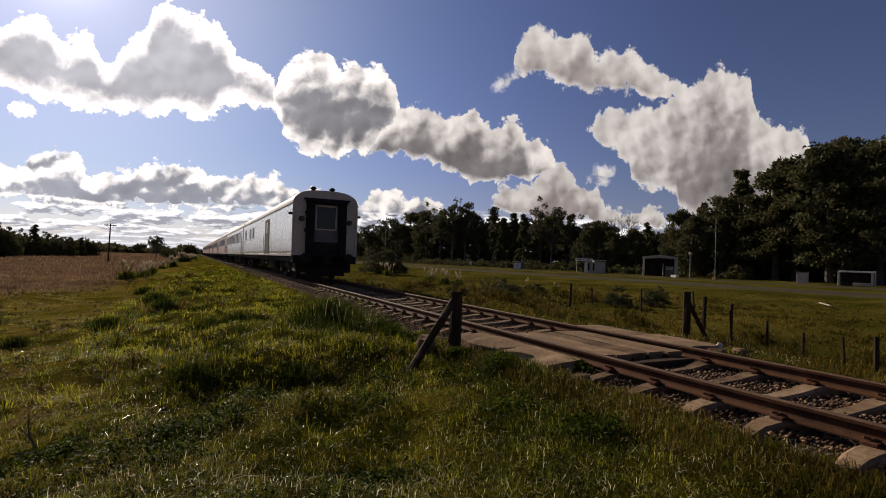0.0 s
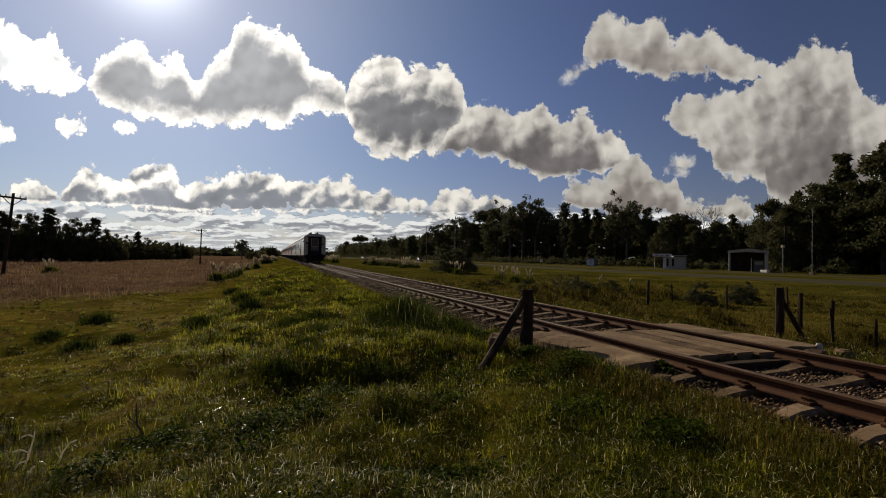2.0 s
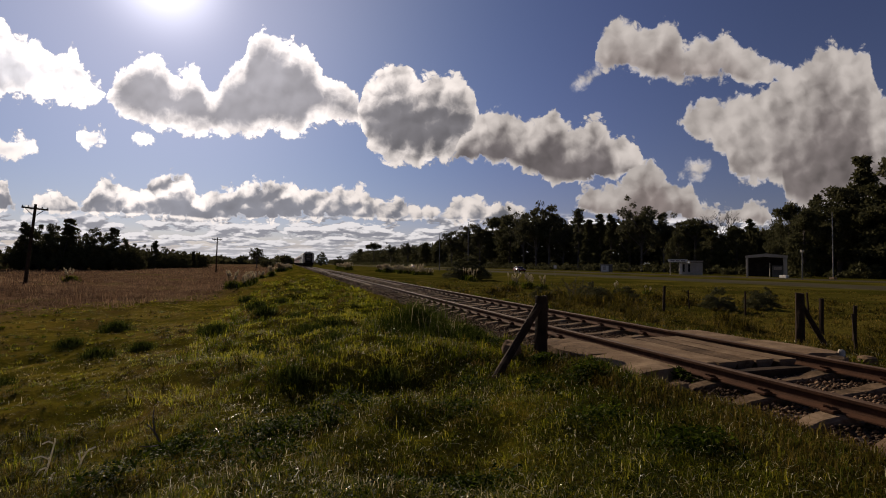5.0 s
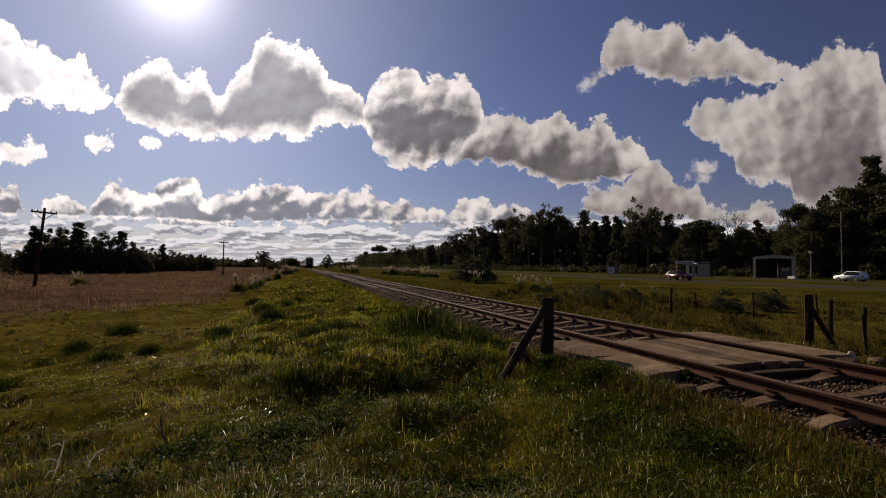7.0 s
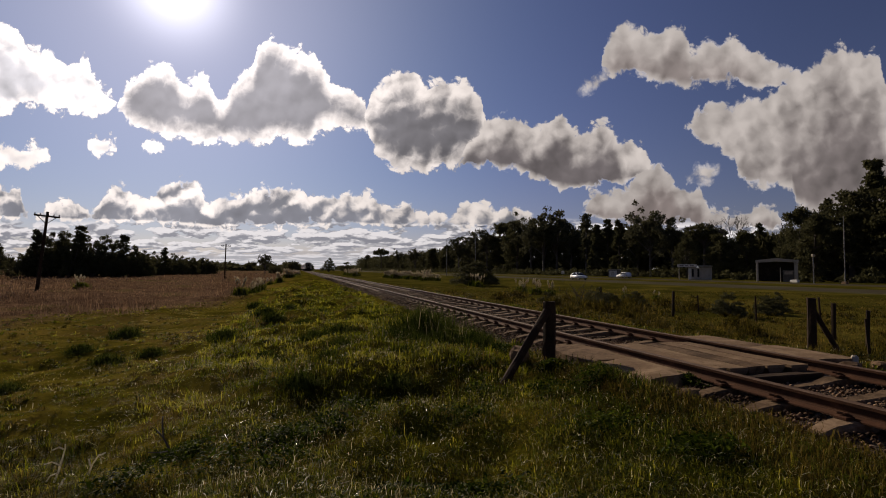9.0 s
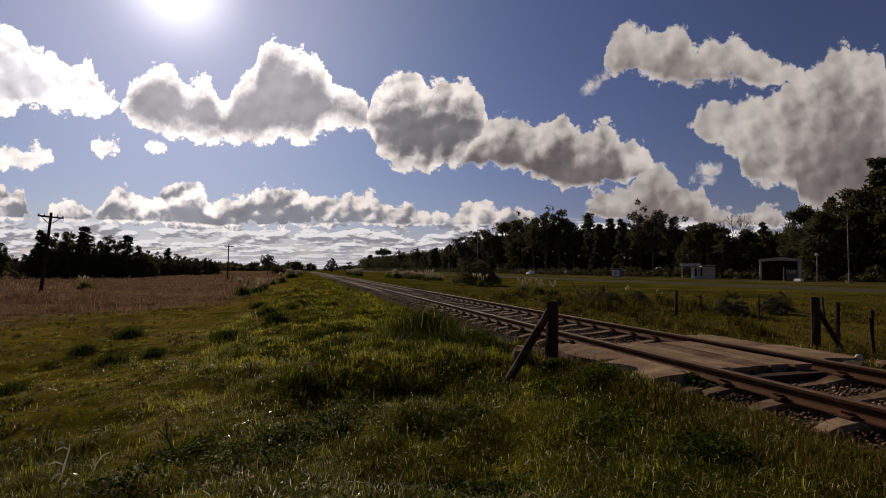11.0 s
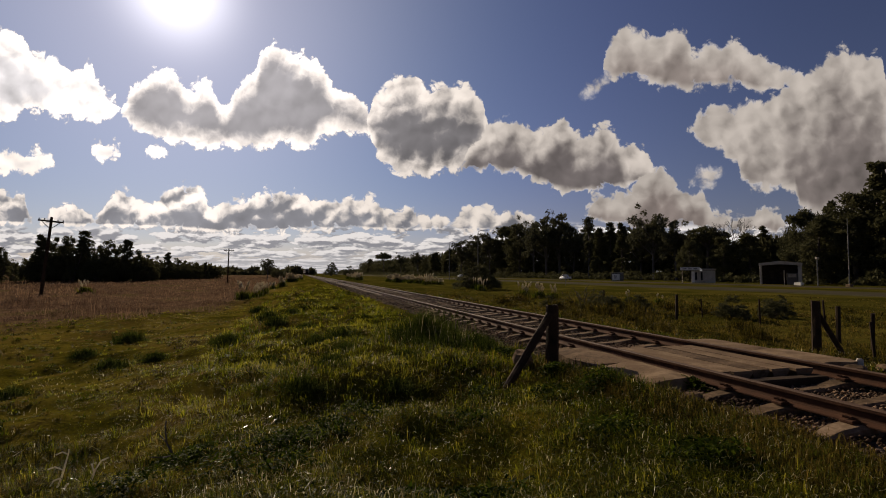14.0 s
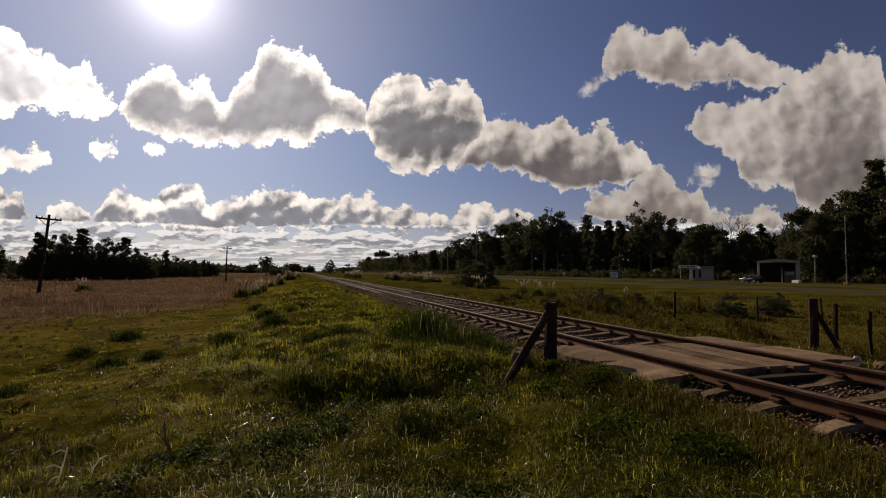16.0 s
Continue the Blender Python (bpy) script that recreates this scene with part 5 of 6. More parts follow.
tree("euc", *bearing(-3.2, 210), 7.8, 1, 1.0, "trees at the dry field", "lone tree with a thin crown on the horizon")
tree("bush", *bearing(-2.2, 215), 4.6, 2, 1.3, "trees at the dry field", "dark bushy tree on the horizon")
tree("bush", *bearing(3.4, 330), 9.4, 1, 1.15, "trees at the railway", "broad dark tree beside the distant line")
tree("bush", *bearing(5.4, 360), 7.6, 2, 1.5, "trees at the railway", "broad dark tree beside the distant line")


# ---- grasses ----
def blades(rng, x, y, length, width, lean=0.5, z=None, fan=None):
    """Curved grass blades of three triangles each, as arrays."""
    n = len(x)
    z = ground_z(x, y) - 0.01 if z is None else z
    a, b = rng.rand(n) * 6.28, rng.rand(n) * 6.28
    if fan is not None:
        b = fan + rng.normal(0, 0.5, n)
    bend = (0.5 * min(lean, 1.0) * rng.rand(n) ** 0.5 + np.abs(rng.normal(0, 0.6 * lean, n))) * length
    p = np.stack([x, y, z], -1)
    side = np.stack([np.cos(a), np.sin(a), np.zeros(n)], -1) * (width / 2)[:, None]
    dirn = np.stack([np.cos(b), np.sin(b), np.zeros(n)], -1)
    height = np.sqrt(np.maximum(length ** 2 - np.minimum(bend, length * 0.9) ** 2, 0.02 * length ** 2))
    mid = p + dirn * (bend * 0.3)[:, None] + np.stack([np.zeros(n), np.zeros(n), height * 0.68], -1)
    tip = p + dirn * bend[:, None] + np.stack([np.zeros(n), np.zeros(n), height * (1 - 0.4 * np.minimum(bend / length, 1.0))], -1)
    verts = np.stack([p - side, p + side, mid + side * 0.8, mid - side * 0.8, tip], 1).reshape(-1, 3)
    i = np.arange(n)[:, None] * 5
    faces = np.concatenate([i + np.array([0, 1, 2]), i + np.array([0, 2, 3]), i + np.array([3, 2, 4])], 0)
    return verts, faces


def on_track(x, y):
    edge = np.where(x < MID_X, MID_X - np.interp(y, [0, 4.7, 5.0, 7.2, 7.6, 13], [4.06, 4.0, 3.9, 3.86, 3.76, 3.35]), 1.9) + 0.12 * waves(x, y, 8, 0.5)
    slab = (y > SLAB[0] + 0.2) & (y < SLAB[1] + 0.3) & (x > 3.88 + 0.06 * waves(x, y, 18, 0.3)) & (x < 7.4)
    return (np.abs(x - MID_X) < edge) | slab


def dry_field(x, y):
    return (x < -3.6) & (y - 1.32 * x - 42 + 7 * waves(x, y, 12, 9.0) + 7 * waves(x, y, 13, 2.5) + 4 * waves(x, y, 14, 0.8) > 0)


def sector(rng, n, near, far, left, right, power=1.0):
    turn = np.radians(left + (right - left) * rng.rand(n))
    r = near * (far / near) ** (rng.rand(n) ** power)
    return r * np.sin(turn), r * np.cos(turn), r


def make_grass():
    rng = np.random.RandomState(77)
    x, y, r = sector(rng, 460000, 2.3, 60.0, -30, 70)
    thin = 0.5 + 0.5 * waves(x, y, 21, 0.9)
    tuft = np.clip(0.45 + 0.7 * waves(x, y, 22, 1.5) + 0.45 * waves(x, y, 23, 0.45), 0.03, 1.5)
    keep = ~on_track(x, y) & ~dry_field(x, y) & (rng.rand(len(x)) < 0.35 + 0.65 * thin) & (x < 44)
    x, y, r, tuft = x[keep], y[keep], r[keep], tuft[keep]
    short = np.where((x < -1.5) & (y > 6), 0.6, 1.0) * np.where(x > 9, 1.35, 1.0) * np.where((x > 0.4) & (x < 4.3) & (y < 8), 0.9, 1.0)
    length = (0.035 + 0.07 * tuft) * rng.uniform(0.45, 1.4, len(x)) * short * np.clip(0.45 + 0.075 * r, 0.6, 1.0)
    width = np.maximum(0.0046, r * 0.001) * rng.uniform(0.7, 1.3, len(x))
    yellow = (x + 1.4 * waves(x, y, 25, 1.2) < -0.6) & (y > 5.8 + 0.8 * waves(x, y, 34, 1.0))
    olive = x > 7.6
    lush = (x > -2.8 + 1.2 * waves(x, y, 29, 1.6)) & (x < 3.4) & (y > 7.5 + 2.0 * waves(x, y, 30, 1.3))
    yellow &= ~lush
    length = length * np.where(lush, 1.35, 1.0)
    for name, mat, text, pick in (("grass", GRASS, "rough green grass, tufted and sunlit from behind", ~yellow & ~olive & ~lush), ("bank_slope_grass", LUSH, "fresh green grass on the slope of the bank", lush), ("verge_grass", VERGE, "dull olive grass between railway and highway", olive), ("short_grass", LAWN, "short yellowing grass below the bank", yellow)):
        v, f = blades(rng, x[pick], y[pick], length[pick], width[pick], 1.5)
        tagged(new(name, solid(name, v, f, mat)), text, "grass", kind="stuff")
    # the same grass on, behind and beside where the view ends
    n = 16000
    r, a = 14 * np.sqrt(rng.rand(n)), rng.uniform(70, 330, n)
    x, y = r * np.sin(np.radians(a)), r * np.cos(np.radians(a))
    near = np.concatenate([rng.uniform(-1.6, 3.6, (9000, 1)), rng.uniform(-0.6, 2.6, (9000, 1))], 1)
    x, y = np.concatenate([x, near[:, 0]]), np.concatenate([y, near[:, 1]])
    keep = ~on_track(x, y) & ((np.hypot(x, y) < 2.5) | (np.abs(np.degrees(np.arctan2(x, y)) - 20) > 50))
    x, y = x[keep], y[keep]
    v, f = blades(rng, x, y, rng.uniform(0.04, 0.14, len(x)), rng.uniform(0.005, 0.009, len(x)), 1.0)
    tagged(new("bank_grass", solid("bank_grass", v, f, GRASS)), "rough green grass of the railway bank", "grass", kind="stuff")
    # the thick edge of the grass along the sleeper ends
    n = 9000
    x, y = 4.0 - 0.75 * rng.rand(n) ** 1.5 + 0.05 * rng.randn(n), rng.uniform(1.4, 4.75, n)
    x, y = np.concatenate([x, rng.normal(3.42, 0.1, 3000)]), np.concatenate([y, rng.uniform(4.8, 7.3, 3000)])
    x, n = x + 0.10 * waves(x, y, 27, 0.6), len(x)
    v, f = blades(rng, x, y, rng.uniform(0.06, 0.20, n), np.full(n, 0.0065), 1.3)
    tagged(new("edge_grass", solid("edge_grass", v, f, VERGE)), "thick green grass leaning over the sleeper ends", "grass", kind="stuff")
    # small leaves among the blades
    x, y, r = sector(rng, 90000, 2.4, 13.0, -30, 60)
    keep = ~on_track(x, y) & (x > -0.5 + 1.5 * waves(x, y, 28, 1.7)) & (rng.rand(len(x)) < np.clip(np.where(x > 1.2, 0.7, 0.42) + 0.9 * waves(x, y, 26, 0.8), 0.03, 1))
    x, y, r = x[keep], y[keep], r[keep]
    n = len(x)
    a, s = rng.rand(n) * 6.28, np.maximum(0.009, r * 0.0018) * rng.uniform(0.6, 1.5, n)
    c = np.stack([x, y, ground_z(x, y) + rng.uniform(0.01, 0.075, n)], -1)
    along = np.stack([np.cos(a), np.sin(a), rng.normal(0, 0.6, n)], -1) * s[:, None]
    across = np.stack([-np.sin(a), np.cos(a), rng.normal(0, 0.5, n)], -1) * (s * 0.55)[:, None]
    verts = np.stack([c - along, c - across, c + along, c + across], 1).reshape(-1, 3)
    i = np.arange(n)[:, None] * 4
    tagged(new("leaf_cover", solid("leaf_cover", verts, np.concatenate([i + np.array([0, 1, 2]), i + np.array([0, 2, 3])], 0), LEAFLET)),
           "small clover-like leaves covering the bank", "ground cover", kind="stuff")
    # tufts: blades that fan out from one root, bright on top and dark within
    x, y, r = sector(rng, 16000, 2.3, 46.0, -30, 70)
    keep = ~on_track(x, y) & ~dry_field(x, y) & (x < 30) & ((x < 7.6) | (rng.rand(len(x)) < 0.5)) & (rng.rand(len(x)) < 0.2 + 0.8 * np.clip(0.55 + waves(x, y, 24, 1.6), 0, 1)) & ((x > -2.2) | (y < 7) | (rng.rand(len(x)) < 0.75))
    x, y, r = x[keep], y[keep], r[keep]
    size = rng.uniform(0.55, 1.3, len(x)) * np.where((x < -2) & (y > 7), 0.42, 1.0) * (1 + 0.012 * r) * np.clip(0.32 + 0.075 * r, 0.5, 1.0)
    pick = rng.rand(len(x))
    # lighter mix stands for sunlit tips; thinner close by, for the lens's darker rim
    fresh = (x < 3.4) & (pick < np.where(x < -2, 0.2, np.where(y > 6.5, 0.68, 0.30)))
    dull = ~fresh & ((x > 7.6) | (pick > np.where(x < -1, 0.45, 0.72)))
    for name, mat, text, which in (("grass_tufts", TALL, "taller dark green tufts scattered in the grass", ~fresh & ~dull), ("sunlit_tufts", LUSH, "yellow-green tufts of the bank, lighter in colour for sunlit tips", fresh), ("olive_tufts", VERGE, "dull olive and brown tufts of grass", dull)):
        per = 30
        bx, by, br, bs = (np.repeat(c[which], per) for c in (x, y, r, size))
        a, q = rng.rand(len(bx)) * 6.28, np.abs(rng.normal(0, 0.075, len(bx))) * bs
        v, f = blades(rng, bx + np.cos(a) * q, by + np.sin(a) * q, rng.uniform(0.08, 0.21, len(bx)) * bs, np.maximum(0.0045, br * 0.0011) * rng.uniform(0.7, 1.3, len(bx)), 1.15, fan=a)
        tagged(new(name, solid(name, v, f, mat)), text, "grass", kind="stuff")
    # bleached blades and stems lying in the grass; their pale colour stands for sun glints
    x, y, r = sector(rng, 11000, 2.3, 12.0, -30, 62)
    keep = ~on_track(x, y) & ~dry_field(x, y) & (rng.rand(len(x)) < np.where(x < -0.8, 0.35, 1.0))
    x, y, r = x[keep], y[keep], r[keep]
    v, f = blades(rng, x, y, rng.uniform(0.025, 0.09, len(x)), np.maximum(0.0035, r * 0.0008), 1.6, ground_z(x, y) + rng.uniform(0.02, 0.085, len(x)))
    tagged(new("dry_blades", solid("dry_blades", v, f, PALE_STRAW)), "pale dry blades standing for glints in the grass", "dry grass", kind="stuff")
    # dry field
    x, y, r = sector(rng, 100000, 16.0, 260.0, -32, 6)
    keep = dry_field(x, y) | (dry_field(x, y + 7) & (rng.rand(len(x)) < 0.3))
    x, y, r = x[keep], y[keep], r[keep]
    length = rng.uniform(0.08, 0.65, len(x)) * np.clip(0.65 + 0.8 * waves(x, y, 31, 5.0) + 0.35 * waves(x, y, 32, 1.7), 0.15, 1.6)
    v, f = blades(rng, x, y, length, np.maximum(0.008, r * 0.0008), 0.9)
    tagged(new("dry_brush", solid("dry_brush", v, f, STRAW)), "brown dry weeds covering the field", "dry weeds", kind="stuff")


make_grass()


# ---- larger plants of the bank and the field ----
def spray(rng, n, length, width, spread, lean):
    """Blades that rise from a small round root at the origin."""
    a, q = rng.rand(n) * 6.28, np.abs(rng.normal(0, spread, n))
    return blades(rng, np.cos(a) * q, np.sin(a) * q, rng.uniform(0.55, 1.0, n) * length, np.full(n, width), lean, np.zeros(n) - 0.04)


TUSSOCK = material("dark tussock blades", ((0.015, 0.023, 0.0035), (0.042, 0.056, 0.0085), (0.10, 0.112, 0.026)), 1.5, 0.6, 0, 6.0, through_light=0.4, spread="island", gloss=0.0)


def tussock(x, y, size, seed, label="dense dark green grass tussock on the bank", mat=None, count=900):
    v, f = spray(np.random.RandomState(seed), count, size, 0.004 + math.hypot(x, y) * 0.0006, size * 0.42, 1.0 + 0.25 * min(size, 1.0))
    ob = new("grass_tussock", solid("grass_tussock", v, f, mat or TUSSOCK))
    ob.matrix_basis = Matrix.Translation((x, y, one_z(x, y)))
    return tagged(ob, label, "tussock", "tussocks on the bank")


for i, (x, y, s) in enumerate([(2.75, 11.2, 1.05), (2.5, 10.6, 0.75), (0.85, 9.8, 0.44), (0.95, 11.6, 0.45), (2.96, 9.7, 0.5), (3.2, 8.6, 0.4), (0.1, 7.2, 0.30), (0.5, 8.1, 0.32),
                               (-1.55, 12.9, 0.42), (-1.85, 14.2, 0.36), (-4.7, 16.8, 0.5), (-5.0, 14.4, 0.36), (-3.7, 12.0, 0.36), (-3.1, 12.9, 0.3), (-1.0, 19.4, 0.5),
                               (-4.4, 9.8, 0.34), (-0.6, 15.5, 0.4), (0.2, 14.0, 0.45), (-0.2, 22.0, 0.5), (0.8, 18.0, 0.5), (0.3, 26.0, 0.6), (-1.8, 26.0, 0.5), (-1.15, 5.5, 0.24), (-0.85, 5.2, 0.2), (1.3, 7.0, 0.26), (0.7, 6.6, 0.24), (3.3, 9.2, 0.45), (2.2, 9.4, 0.4), (1.7, 8.2, 0.3), (0.4, 11.6, 0.4), (-0.5, 10.2, 0.34)]):
    tussock(x, y, s, 300 + i, count=2400 if s > 0.7 else 1300)
for i, (x, y, s) in enumerate([(9.6, 9.5, 0.5), (10.2, 13.0, 0.6), (12.0, 16.5, 0.7), (13.5, 20.5, 0.8), (11.0, 19.0, 0.6), (14.2, 25.0, 0.8), (10.5, 24.0, 0.6), (9.8, 17.0, 0.5),
                               (12.6, 11.8, 0.6), (14.4, 14.0, 0.6), (13.2, 8.2, 0.5), (10.4, 6.4, 0.4), (12.4, 30.0, 0.8), (10.4, 34.0, 0.7), (15.2, 34.0, 0.9), (12.0, 5.2, 0.5), (13.4, 21.6, 0.95), (15.4, 21.2, 1.1), (14.4, 19.8, 0.85), (12.6, 23.4, 0.9), (16.6, 23.0, 1.0), (9.2, 12.0, 0.45), (8.8, 16.0, 0.5), (9.0, 21.0, 0.6), (11.4, 14.6, 0.7), (18.4, 20.4, 0.8), (20.2, 24.4, 0.9)]):
    tussock(x, y, s, 340 + i, "olive grass tussock beside the railway fence", VERGE)


# sunlit strands of these tussocks, their silver light put into a pale colour
for i, (x, y, s) in enumerate([(2.72, 11.15, 1.1), (2.5, 10.7, 0.8), (3.15, 9.6, 0.5), (0.9, 9.8, 0.42)]):
    tussock(x, y, s, 380 + i, "pale silvery blades for the sunlit strands of the tussock", PALE_STRAW, 60)


def plume_mesh(seed):
    rng = np.random.RandomState(seed)
    n = 150
    t = rng.rand(n)
    r = 0.055 * np.sin(np.pi * np.clip(t * 0.93 + 0.05, 0, 1)) ** 0.7
    a = rng.rand(n) * 6.28
    p = np.stack([np.cos(a) * r * 0.6 + 0.08 * t ** 2, np.sin(a) * r * 0.6, t * 0.55], -1)
    tip = p + np.stack([np.cos(a) * r * 1.2 + 0.02, np.sin(a) * r * 1.2, 0.06 + 0.05 * rng.rand(n)], -1)
    side = np.stack([-np.sin(a), np.cos(a), np.zeros(n)], -1) * 0.022
    verts = np.stack([p - side, p + side, tip], 1).reshape(-1, 3)
    return solid("plume", verts, np.arange(3 * n).reshape(n, 3), PLUME)


PLUMES = [plume_mesh(s) for s in (1, 2, 3)]
stem_bm = rod(bmesh.new(), (0, 0, 0), (0, 0, 1.0), 0.012, 0.006, 5)
STEM = finish(stem_bm, "stem", PALE_STRAW)


def pampas(x, y, size, plumes, seed):
    rng = random.Random(seed)
    t = thing("pampas_grass", "pampas grass clump with pale feathery plumes", "pampas grass", group="pampas grass beside the railway")
    t.matrix_basis = Matrix.Translation((x, y, one_z(x, y)))
    v, f = spray(np.random.RandomState(seed), 620, size * 0.95, 0.016 + math.hypot(x, y) * 0.0007, size * 0.28, 0.65)
    part("leaves", solid("leaves", v, f, TALL), None, t)
    fat = 1.0 + y / 55
    for i in range(int(plumes * (1.3 if y < 60 else 2.0))):
        a, q, h = rng.uniform(0, 6.28), rng.uniform(0, 0.6) * size, rng.uniform(0.6, 1.15) * size
        m = pose(math.cos(a) * q, math.sin(a) * q, 0, rng.uniform(-13, 13), rng.uniform(-13, 13), rng.uniform(0, 360))
        stem = part("stem", STEM, None, t, at=m @ Matrix.Diagonal((fat, fat, h, 1)))
        part("plume", PLUMES[i % 3], None, t, "pale feathery plume", at=m @ Matrix.Translation((0, 0, h * 0.96)) @ Matrix.Diagonal((0.62 * fat, 0.62 * fat, size * 0.8, 1)))
    return t


rng_p = random.Random(88)
PAMPAS = [(-3.8, 38.9, 0.9, 9), (-3.2, 41.0, 0.6, 5), (-3.3, 44.5, 0.8, 6), (18.2, 39.6, 0.95, 9), (18.6, 37.6, 0.9, 8), (19.6, 37.2, 0.8, 5), (20.0, 55.0, 1.0, 5), (20.6, 58.5, 1.0, 5),
          (22.4, 31.0, 0.6, 3), (24.0, 30.0, 0.5, 2), (-20.6, 59.0, 1.0, 5)]
for _ in range(36):  # the long bank of plumes beyond the track
    y = rng_p.uniform(88, 124)
    PAMPAS.append((23.9 - (y - 90) * 0.09 + rng_p.uniform(-1.3, 1.3), y, rng_p.uniform(0.7, 1.3), rng_p.randint(5, 9)))
for _ in range(14):  # along the edge of the bank on the other side
    y = rng_p.uniform(46, 118)
    PAMPAS.append((-3.2 + (y - 46) * 0.045 + rng_p.uniform(-0.7, 0.5), y, rng_p.uniform(0.6, 1.1), rng_p.randint(4, 8)))
for _ in range(8):
    y = rng_p.uniform(128, 200)
    PAMPAS.append((18 - (y - 128) * 0.08 + rng_p.uniform(-1.5, 1.5), y, rng_p.uniform(1.0, 1.7), rng_p.randint(4, 8)))
for i, (x, y, s, n) in enumerate(PAMPAS):
    pampas(x, y, s, n, 500 + i)

tree("bush", 21.6, 61.5, 3.2, 1, 2.1, "shrubs beside the railway", "large spreading dark shrub beside the railway")
tree("bush", 23.2, 63.0, 2.6, 2, 2.0, "shrubs beside the railway", "large spreading dark shrub beside the railway")
for i, (x, y, h, w) in enumerate([(14.6, 22.4, 1.2, 1.9), (16.2, 22.0, 1.0, 1.8), (17.7, 17.6, 1.05, 1.5), (22.3, 19.5, 1.15, 1.5), (21.0, 18.6, 0.9, 1.4), (13.6, 26.0, 0.8, 1.8)]):
    tree("bush", x, y, h, i, w, "shrubs beside the railway", "low dark green shrub in the rough grass")


def twigs(name, label, x, y, height, seed, mat, count=5, depth=3, spread=0.5, r=0.012):
    rng = random.Random(seed)
    bm = bmesh.new()

    def grow(p, d, length, rad, left):
        q = p + d * length
        rod(bm, p, q, rad, rad * 0.7, 5, False)
        if left:
            for j in range(2):
                e = (d + Vector((rng.gauss(0, spread), rng.gauss(0, spread), rng.gauss(0, 0.3)))).normalized()
                grow(q, e, length * rng.uniform(0.55, 0.85), rad * 0.7, left - 1)

    for i in range(count):
        grow(Vector((0, 0, -0.02)), Vector((rng.gauss(0, spread), rng.gauss(0, spread), 1)).normalized(), height * 0.4, r, depth)
    ob = new(name, finish(bm, name, mat))
    ob.matrix_basis = Matrix.Translation((x, y, one_z(x, y)))
    return tagged(ob, label, "dead plant")


WHITE_STEM = material("bleached stalk", ((0.45, 0.4, 0.3), (0.62, 0.57, 0.46), (0.75, 0.7, 0.6)), 6.0, 0.4, 0, 40.0, through_light=0.6)
twigs("dead_shrub", "leafless grey shrub in the rough grass", 14.5, 24.2, 1.5, 7, BARK, 6, 3, 0.6, 0.02)
twigs("dead_shrub", "leafless grey shrub in the rough grass", 15.4, 25.4, 1.1, 9, BARK, 5, 3, 0.6, 0.018)


def dry_stalk(x, y, turn, stem, branches, mat=WHITE_STEM, label="bleached crooked dry stalk standing in the grass"):
    """A bleached stalk: a crooked stem with side branches, each a part, points (across, up)."""
    t = thing("dry_stalk", label, "dead plant", pose(x, y, one_z(x, y), 0, 0, turn), "dead stalks in the grass")
    for name, pts, r in [("stem", stem, 0.0095)] + [("branch", p, 0.0065) for p in branches]:
        bm = bmesh.new()
        for i, (p, q) in enumerate(zip(pts, pts[1:])):
            rod(bm, (p[0], 0.02 * (i % 2), p[1]), (q[0], 0.02 * ((i + 1) % 2), q[1]), r * (1 - 0.1 * i), r * (0.9 - 0.1 * i), 6)
        part(name, bm, mat, t)


dry_stalk(-2.02, 5.3, -16, [(0, -0.03), (0.03, 0.08), (0.075, 0.2), (0.085, 0.29), (0.1, 0.33)], [[(0.085, 0.29), (0.03, 0.3), (-0.01, 0.28)], [(0.06, 0.15), (-0.03, 0.17), (-0.08, 0.155)], [(0.03, 0.08), (-0.04, 0.05), (-0.06, 0.0)]])
dry_stalk(-1.78, 5.35, -16, [(0, -0.03), (0.03, 0.09), (0.1, 0.18), (0.15, 0.2)], [[(0.03, 0.09), (0.0, 0.14)]])
dry_stalk(-1.9, 5.05, 10, [(0, -0.02), (0.04, 0.07), (0.06, 0.09)], [])
dry_stalk(-1.1, 5.3, -14, [(0, -0.03), (-0.01, 0.12), (-0.06, 0.24), (-0.085, 0.34), (-0.07, 0.44)], [[(-0.01, 0.12), (-0.1, 0.1), (-0.2, 0.11)], [(-0.06, 0.24), (-0.14, 0.31)]], BARK, "thin crooked brown dead stem in the grass")


def weed_patch(x, y, w, d, count, seed, size=0.021):
    rng = np.random.RandomState(seed)
    px, py = x + rng.normal(0, w * 0.36, count), y + rng.normal(0, d * 0.36, count)
    swell = np.exp(-((px - x) / w) ** 2 - ((py - y) / d) ** 2)
    z = ground_z(px, py) + 0.02 + (0.04 + 0.10 * swell) * rng.rand(count)
    a = rng.rand(count) * 6.28
    s = size * rng.uniform(0.6, 1.4, count)
    tilt = rng.normal(0, 0.5, count)
    along = np.stack([np.cos(a), np.sin(a), tilt], -1) * s[:, None]
    across = np.stack([-np.sin(a), np.cos(a), rng.normal(0, 0.35, count)], -1) * (s * 0.62)[:, None]
    c = np.stack([px, py, z], -1)
    fold = np.stack([np.zeros(count), np.zeros(count), s * 0.25], -1)
    verts = np.stack([c - along, c - across * 0.8 + fold, c + along * 1.05, c + across * 0.8 + fold], 1).reshape(-1, 3)
    i = np.arange(count)[:, None] * 4
    faces = np.concatenate([i + np.array([0, 2, 1]), i + np.array([0, 3, 2])], 0)
    tagged(new("weed_patch", solid("weed_patch", verts, faces, WEED)), "patch of glossy broad-leaved weeds in the grass", "weeds", "weed patches", kind="stuff")


